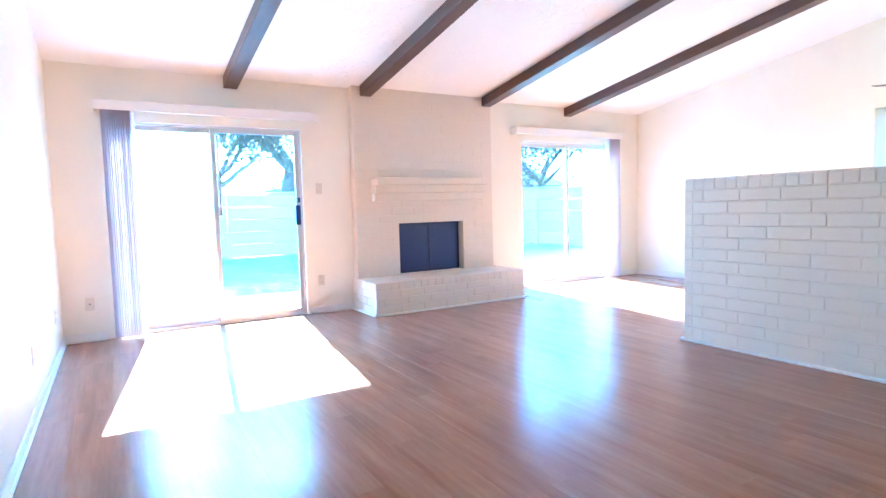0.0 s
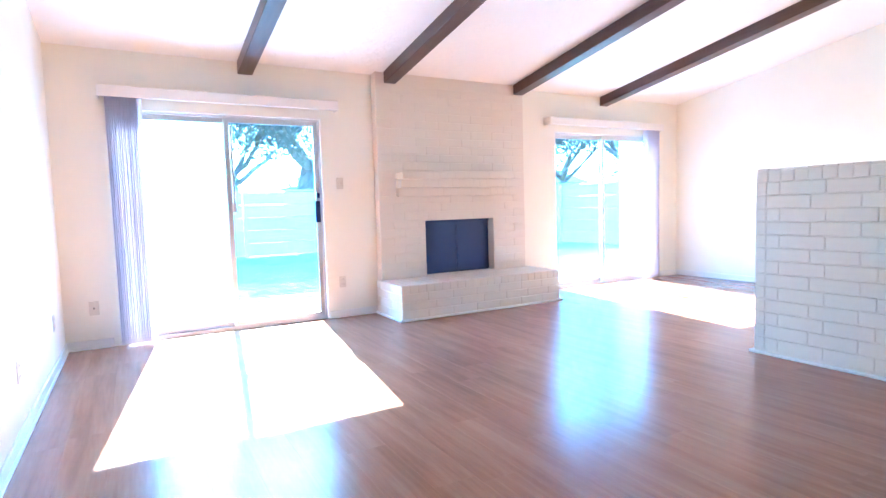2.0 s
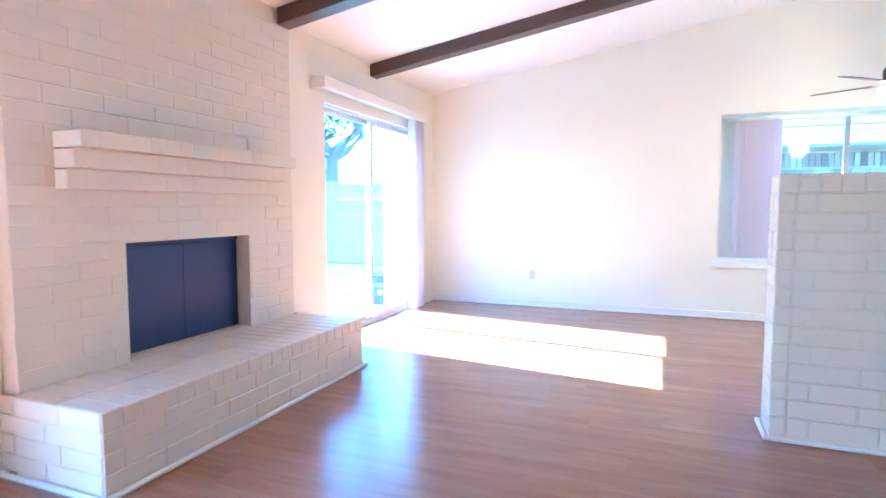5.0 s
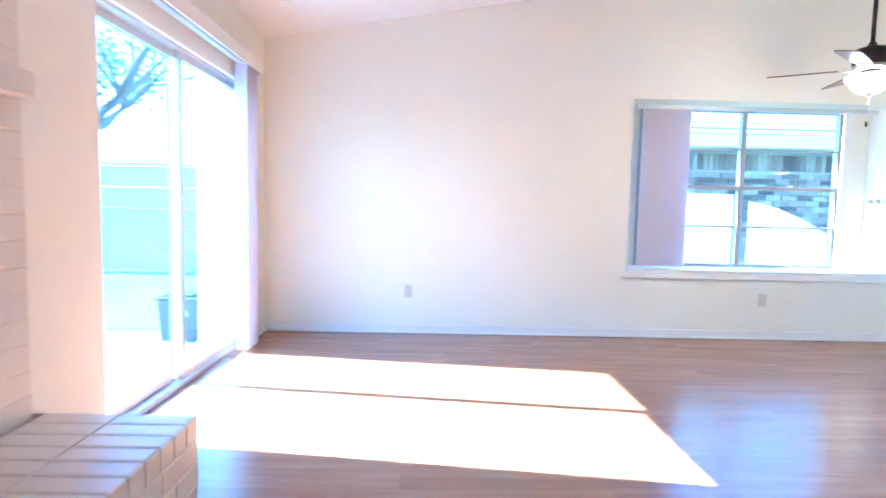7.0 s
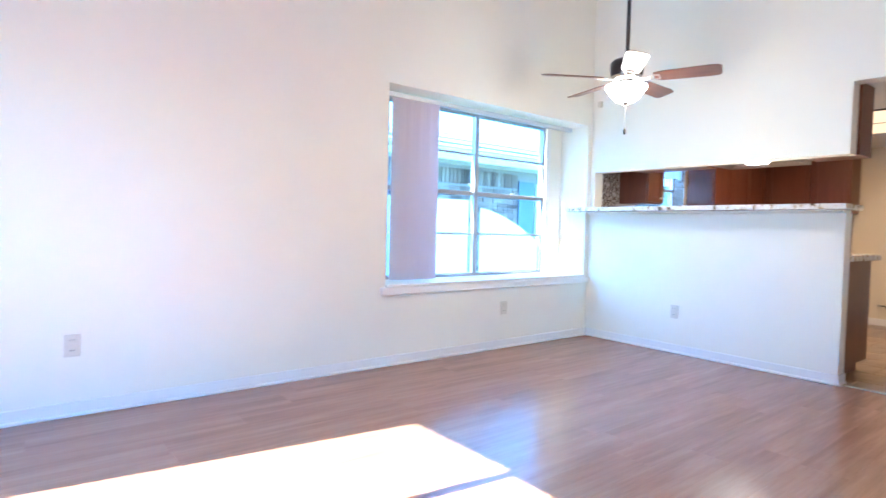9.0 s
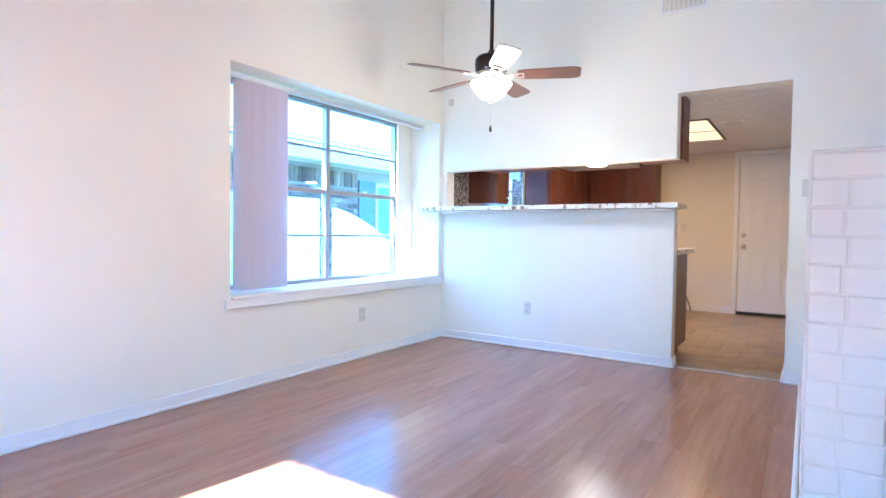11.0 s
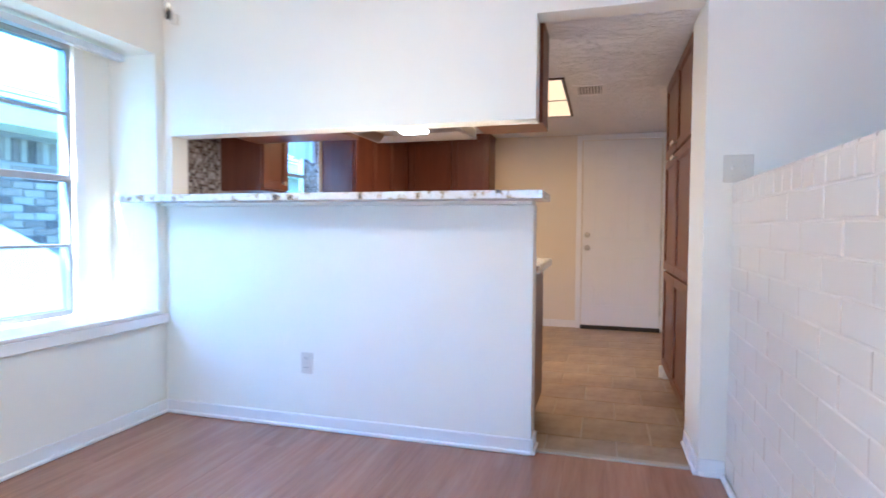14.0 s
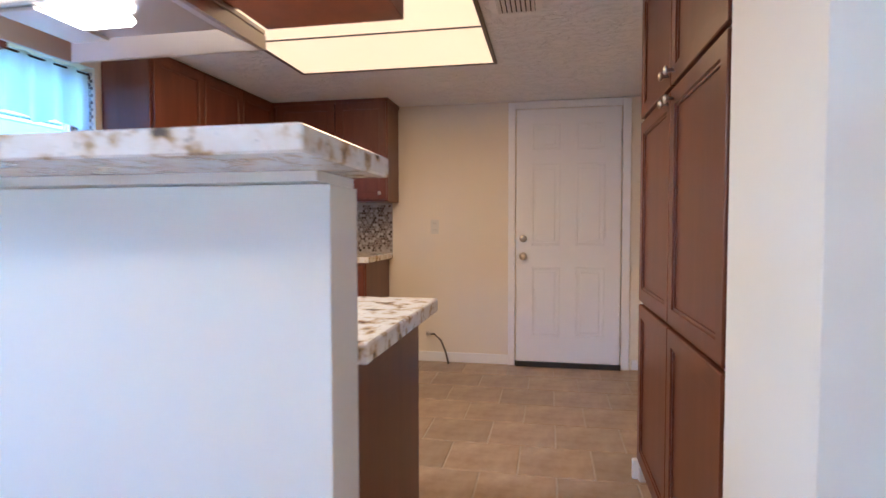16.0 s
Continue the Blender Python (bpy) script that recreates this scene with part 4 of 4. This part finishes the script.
tree((5.4, 17.6, 0), 7.0, 0.9, 60, 11, "leafy tree with a thick leaning trunk behind the fence", (0.5, 0.0), 0.038)
tree((3.7, 18.0, 0), 6.0, 0.9, 55, 5, "leafy garden tree behind the fence")
tree((15.6, 13.7, 0), 6.5, 0.95, 45, 8, "sparse tree with crooked bare branches by the fence")
tree((13.7, 11.1, 0), 7.0, 0.95, 0, 4, "bare tree with crooked branches by the side fence")
tree((10.5, 18.5, 0), 6.0, 0.9, 55, 21, "leafy garden tree behind the fence")
tree((15.8, 17.2, 0), 6.0, 0.9, 60, 33, "dark leafy garden tree behind the side fence")
tree((-2.5, 18.8, 0), 6.0, 0.9, 55, 37, "leafy garden tree behind the fence")


def bush(at, height, width, seed):
    """A tall loose shrub: stems and clumps of small leaves."""
    r = random.Random(seed)
    th = thing("bush", "tall loose green shrub growing behind the board fence", "bush", "garden bushes", at)
    stems, crown = bmesh.new(), bmesh.new()
    for k in range(9):
        a, d = r.uniform(0, 6.28), r.uniform(0.3, 1.0) * width / 2
        top = Vector((math.cos(a) * d, math.sin(a) * d, height * r.uniform(0.55, 0.95)))
        mid = Vector((top.x * 0.35, top.y * 0.35, top.z * 0.5))
        tube(stems, [(0, 0, -0.1), mid, top], [0.03, 0.02, 0.008], 5, False)
        for p, n in ((top, 90), (mid.lerp(top, 0.5), 80), (mid, 50)):
            leaves(crown, r, p, width * 0.34, n, 0.07)
    part("stems", stems, BARK, th, smooth=True)
    part("leaves", crown, LEAF, th)


for k, (x, y, h, w) in enumerate(((2.6, 17.4, 3.1, 1.8), (6.6, 17.6, 3.4, 2.0), (8.3, 17.2, 2.8, 1.7), (12.0, 17.3, 3.0, 2.0), (14.2, 16.4, 3.6, 2.0), (14.6, 12.9, 3.2, 1.8), (-0.6, 17.5, 3.2, 2.0))):
    bush((x, y, 0), h, w, 50 + k)


def hip(bm, x0, y0, x1, y1, z, over, rise):
    """A ridged roof over a rectangle, its ridge along the longer side."""
    x0, y0, x1, y1 = x0 - over, y0 - over, x1 + over, y1 + over
    w = min(x1 - x0, y1 - y0) / 2
    lo = [bm.verts.new(p + (z,)) for p in ((x0, y0), (x1, y0), (x1, y1), (x0, y1))]
    if x1 - x0 > y1 - y0:
        a, b = bm.verts.new((x0 + w, (y0 + y1) / 2, z + rise)), bm.verts.new((x1 - w, (y0 + y1) / 2, z + rise))
        faces = ((lo[0], lo[1], b, a), (lo[1], lo[2], b), (lo[2], lo[3], a, b), (lo[3], lo[0], a))
    else:
        a, b = bm.verts.new(((x0 + x1) / 2, y0 + w, z + rise)), bm.verts.new(((x0 + x1) / 2, y1 - w, z + rise))
        faces = ((lo[0], lo[1], a), (lo[1], lo[2], b, a), (lo[2], lo[3], b), (lo[3], lo[0], a, b))
    for f in faces:
        bm.faces.new(f)
    bm.faces.new(lo[::-1])
    return bm


EAVE = 1.98
house = thing("neighbour_house", "single-storey mixed tan brick house with pale shingle roof", "house")
part("wall", boxes((11.02, -9.0, -0.1, 18.0, 5.5, EAVE + 0.1)), MORTAR, house)
roof = part("roof", hip(bmesh.new(), 11.0, -9.0, 18.0, 5.5, EAVE + 0.16, 0.35, 1.9), ROOF, house)
part("fascia", boxes((10.62, -9.35, EAVE, 10.66, 5.85, EAVE + 0.165), (10.66, 5.81, EAVE, 18.3, 5.85, EAVE + 0.165)), FASCIA, house)
part("soffit", boxes((10.66, -9.3, EAVE, 11.02, 5.8, EAVE + 0.012)), FASCIA, house)
rows = bmesh.new()
for i in range(14):
    x, z = 10.62 + i * 0.24, EAVE + 0.165 + i * 0.24 * 0.452
    cuboid(rows, x, -9.0 + i * 0.24, z, x + 0.25, 5.5 - i * 0.24, z + 0.016)
part("shingle_rows", rows, ROOF, house, kind="stuff")
hw = part("window", boxes((10.99, -2.75, 0.75, 11.03, -2.0, 1.80)), FASCIA, house)
part("window_pane", boxes((10.985, -2.70, 0.80, 10.99, -2.05, 1.75)), glass, hw)
part("shutter", boxes((10.975, -1.93, 0.74, 11.0, -1.57, 1.82), bevel=0.004), SHUTTER, house, "blue-grey painted shutter")
part("shutter", boxes((10.975, -3.2, 0.74, 11.0, -2.82, 1.82), bevel=0.004), SHUTTER, house, "blue-grey painted shutter")
bm = bmesh.new()
r = random.Random(3)
z, k = 0.0, 0
while z < 1.66:
    y = -6.0 + (0.11 if k % 2 else 0)
    while y < 4.0:
        d = r.uniform(0, 0.006)
        if not (-3.25 < y < -1.7 and z > 0.66):
            cuboid(bm, 11.0 - d, y, z, 11.03, y + 0.212, z + 0.066)
        y += 0.222
    z += 0.076
    k += 1
y = -1.55
while y < 4.0:
    cuboid(bm, 11.0 - r.uniform(0, 0.01), y, 1.70, 11.03, y + 0.066, 1.92)
    y += 0.076
part("brick_courses", bm, HOUSE, house, kind="stuff")

back = thing("neighbour_house", "low house with a broad shingle roof beyond the fence", "house")
part("wall", boxes((9.0, 27.0, -0.1, 26.0, 34.0, 2.4)), MORTAR, back)
part("roof", hip(bmesh.new(), 9.0, 27.0, 26.0, 34.0, 2.4, 0.5, 2.4), ROOF, back)

own = thing("roof_edge", "cream painted eaves of the house over the patio doors", "roof")
part("soffit", boxes((XW - 0.6, YN + 0.15, 2.52, XE + 0.6, YN + 0.62, 2.56)), FASCIA, own)

bin_ = thing("plastic_bin", "dark grey plastic bin with a domed lid on the patio", "bin", at=(8.07, 6.71, -0.1))
bm = bmesh.new()
lo = [bm.verts.new(p + (0,)) for p in ((-0.14, -0.15), (0.14, -0.15), (0.14, 0.15), (-0.14, 0.15))]
hi = [bm.verts.new(p + (0.36,)) for p in ((-0.16, -0.17), (0.16, -0.17), (0.16, 0.17), (-0.16, 0.17))]
for k in range(4):
    bm.faces.new((lo[k], lo[(k + 1) % 4], hi[(k + 1) % 4], hi[k]))
bm.faces.new(lo[::-1])
bm.faces.new(hi)
bmesh.ops.bevel(bm, geom=bm.edges[:], offset=0.012, segments=2, affect="EDGES")
part("tub", bm, BINM, bin_)
bm = boxes((-0.175, -0.185, 0.36, 0.175, 0.185, 0.385), (-0.12, -0.13, 0.385, 0.12, 0.13, 0.41), bevel=0.01)
part("lid", bm, BINM, bin_)
part("printed_bars", boxes((-0.1625, -0.10, 0.26, -0.158, 0.03, 0.27), (-0.1625, -0.10, 0.235, -0.158, 0.06, 0.245), (-0.1625, -0.06, 0.13, -0.156, 0.0, 0.19)), TRIM, bin_, "plain white printed bars")

# ---- pieces: bricks, planks, tiles ----
_bricks = {}


def brick_mesh(w, h, depth=0.014, name="brick", material=BRICK):
    """A brick face w by h that stands proud by depth, edges worn, facing -y."""
    key = (round(w, 3), round(h, 3), depth, name)
    if key not in _bricks:
        bm = bmesh.new()
        e = min(0.006, depth * 0.8)
        rings = [[bm.verts.new(p) for p in ((a, y, a), (w - a, y, a), (w - a, y, h - a), (a, y, h - a))] for a, y in ((0, 0), (0, -depth + e), (e * 0.4, -depth + e * 0.3), (e, -depth))]
        for r0, r1 in zip(rings, rings[1:]):
            for k in range(4):
                bm.faces.new((r0[k], r0[(k + 1) % 4], r1[(k + 1) % 4], r1[k]))
        bm.faces.new(rings[-1])
        bmesh.ops.recalc_face_normals(bm, faces=bm.faces[:])
        me = bpy.data.meshes.new(name)
        bm.to_mesh(me)
        bm.free()
        me.materials.append(material)
        _bricks[key] = me
    return _bricks[key]


rb = random.Random(42)


def put_brick(parent, m, u, v, w, h, gap=0.005, depth=0.006):
    """m takes (u along, -y out, v up) to the wall's face."""
    b = new("brick", brick_mesh(w - gap, h - gap, depth))
    b.parent = parent
    b.matrix_basis = m @ pose(u + gap / 2 + rb.uniform(-0.0012, 0.0012), rb.uniform(0, 0.003), v + gap / 2, 0, rb.uniform(-0.25, 0.25), rb.uniform(-0.2, 0.2))


def courses(parent, m, u0, u1, v0, v1, n, holes=(), length=0.285, first=0.0, ends=(0.0, 0.0), depth=0.006):
    """Running bond in n rows; holes: (u0, v0, u1, v1) left open; ends: width of a header column at each end."""
    h = (v1 - v0) / n
    for i in range(n):
        v = v0 + i * h
        cuts = [u0]
        spans = [(u0, u1)]
        for a, b0, c, d in holes:
            if v + h * 0.5 > b0 and v + h * 0.5 < d:
                spans = [s for p, q in spans for s in ((p, min(q, a)), (max(p, c), q)) if s[1] - s[0] > 0.02]
        for s0, s1 in spans:
            a, b = s0, s1
            if ends[0] and abs(s0 - u0) < 1e-6:
                put_brick(parent, m, a, v, ends[0], h, depth=depth)
                a += ends[0]
            if ends[1] and abs(s1 - u1) < 1e-6:
                put_brick(parent, m, b - ends[1], v, ends[1], h, depth=depth)
                b -= ends[1]
            u = a
            step = {0: (0.09 if i % 2 else length), 1: (length if i % 2 else 0.16), 2: (length if i % 2 else 0.09)}[first]
            while u < b - 0.02:
                w = min(step, b - u)
                if b - (u + w) < 0.05:
                    w = b - u
                put_brick(parent, m, u, v, w, h, depth=depth)
                u += w
                step = length


# half-height wall: west face, east face, end, top
H0, HC = 0.03, (ZH - 0.088 - 0.03) / 13
west = Matrix.Translation((XH0 + 0.008, YH, 0)) @ pose(0, 0, 0, 0, 0, -90)
east = Matrix.Translation((XH1 - 0.008, YS, 0)) @ pose(0, 0, 0, 0, 0, 90)
end = Matrix.Translation((XH1 - 0.008, YH - 0.008, 0)) @ pose(0, 0, 0, 0, 0, 180)
LH = YH - YS
courses(half_wall, west, 0.0, LH, H0, H0 + 13 * HC, 13, ends=(0.075, 0), first=2)
courses(half_wall, east, 0.0, LH, H0, H0 + 13 * HC, 13, ends=(0, 0.075), first=1)
courses(half_wall, end, 0.0, XH1 - XH0 - 0.016, H0, H0 + 13 * HC, 13, length=0.102)
n = 28
for i in range(n):
    put_brick(half_wall, west, i * LH / n, ZH - 0.088, LH / n, 0.08)
    put_brick(half_wall, east, i * LH / n, ZH - 0.088, LH / n, 0.08)
put_brick(half_wall, end, 0, ZH - 0.088, XH1 - XH0 - 0.016, 0.08)
for i in range(n):
    b = new("brick", brick_mesh(XH1 - XH0 - 0.016, LH / n - 0.009, 0.010))
    b.parent = half_wall
    b.matrix_basis = pose(XH0 + 0.008, YS + i * LH / n + 0.0045, ZH - 0.008, -90, 0, 0)

# chimney breast
face = Matrix.Translation((CH[0] + 0.004, CH[2] + 0.008, 0))
courses(chimney, face, 0.0, CH[1] - CH[0] - 0.008, 0.352, 0.352 + 24 * 0.0875, 24, holes=((3.771 - CH[0] - 0.004, 0.3, 4.674 - CH[0] - 0.004, 0.952),), ends=(0, 0), first=1, depth=0.004)
for x, turn, y in ((CH[1] - 0.008, 90, CH[2] + 0.008),):
    side = Matrix.Translation((x, y, 0)) @ pose(0, 0, 0, 0, 0, turn)
    for i in range(24):
        put_brick(chimney, side, 0.004, 0.352 + i * 0.0875, 0.09, 0.0875, depth=0.004)
# hearth: front, sides, top
hf = Matrix.Translation((3.218, 5.377, 0))
courses(hearth, hf, 0.0, 1.969, 0.018, 0.018 + 3 * 0.083, 3)
n = 22
for i in range(n):
    w = 1.969 / n
    put_brick(hearth, hf, i * w, 0.267, w, 0.083)
    for y0, d in ((5.372, 0.27), (5.642, 0.262)):
        b = new("brick", brick_mesh(w - 0.005, d - 0.005, 0.007))
        b.parent = hearth
        b.matrix_basis = pose(3.218 + i * w + 0.0045, y0 + 0.0045, 0.343, -90, 0, 0) @ pose(0, rb.uniform(0, 0.0015), 0)
for x, turn, y in ((3.222, -90, CH[2] + 0.09), (5.183, 90, 5.377)):
    side = Matrix.Translation((x, y, 0)) @ pose(0, 0, 0, 0, 0, turn)
    courses(hearth, side, 0.0, 0.61, 0.018, 0.35, 4)
# mantel: three steps of headers
for z0, z1, x0, x1, y in ((1.213, 1.303, 3.44, 4.93, 5.815), (1.303, 1.392, 3.44, 4.93, 5.765), (1.392, 1.468, 3.44, 4.93, 5.715)):
    part("mantel_course", boxes((x0 + 0.001, y + 0.007, z0, x1 - 0.003, CH[2] + 0.004, z1 - 0.006), bevel=0.004), BRICK, mantel)
    m = Matrix.Translation((x0, y + 0.007, 0))
    k = 17
    for i in range(k):
        put_brick(mantel, m, i * (x1 - x0) / k, z0, (x1 - x0) / k, z1 - z0, gap=0.0025, depth=0.002)

# kitchen tiles
TW, TH = 0.345, 0.33
for j in range(11):
    y0 = YB + j * TH
    y1 = min(y0 + TH, YS - 0.08)
    if y1 - y0 < 0.05:
        continue
    x = 4.79 - (0.17 if j % 2 else 0.0)
    while x < 7.3:
        a, b = max(x, 4.79), x + TW
        if b - a > 0.05 and not (y1 > -1.0 and b < 5.08) and not (y0 > -0.2 and a > 5.95):
            t = new("tile", brick_mesh(b - a - 0.007, y1 - y0 - 0.007, 0.004, "tile", TILEM))
            t.parent = kitchen_floor
            t.matrix_basis = pose(a + 0.0035, y0 + 0.0035, 0.0, -90, 0, 0)
        x += TW

# floor planks
PW, PL = 0.187, 1.22
rp = random.Random(9)
i = 0
x = XW
while x < XE - 0.01:
    w = min(PW, XE - x)
    ylow = -1.87 if x < 3.45 else YS - 0.06 if w else 0
    y = ylow - rp.uniform(0.0, 1.0)
    while y < YN - 0.01 + (0.0):
        a, b = max(y, ylow), min(y + PL, YN + 0.02)
        if b - a > 0.02:
            key = ("plank", round(w, 3), round(b - a, 2))
            if key not in _bricks:
                bm = boxes((0.0002, 0.0002, -0.006, w - 0.0001, b - a - 0.0001, 0.0))
                top_edges = [e for e in bm.edges if all(abs(q.co.z) < 1e-6 for q in e.verts)]
                bmesh.ops.bevel(bm, geom=top_edges, offset=0.0002, segments=1, affect="EDGES")
                me = bpy.data.meshes.new("plank")
                bm.to_mesh(me)
                bm.free()
                me.materials.append(PLANK)
                _bricks[key] = me
            p = new("plank", _bricks[key])
            p.parent = floor
            p.location = (x, a, 0)
        y += PL
    x += PW
    i += 1
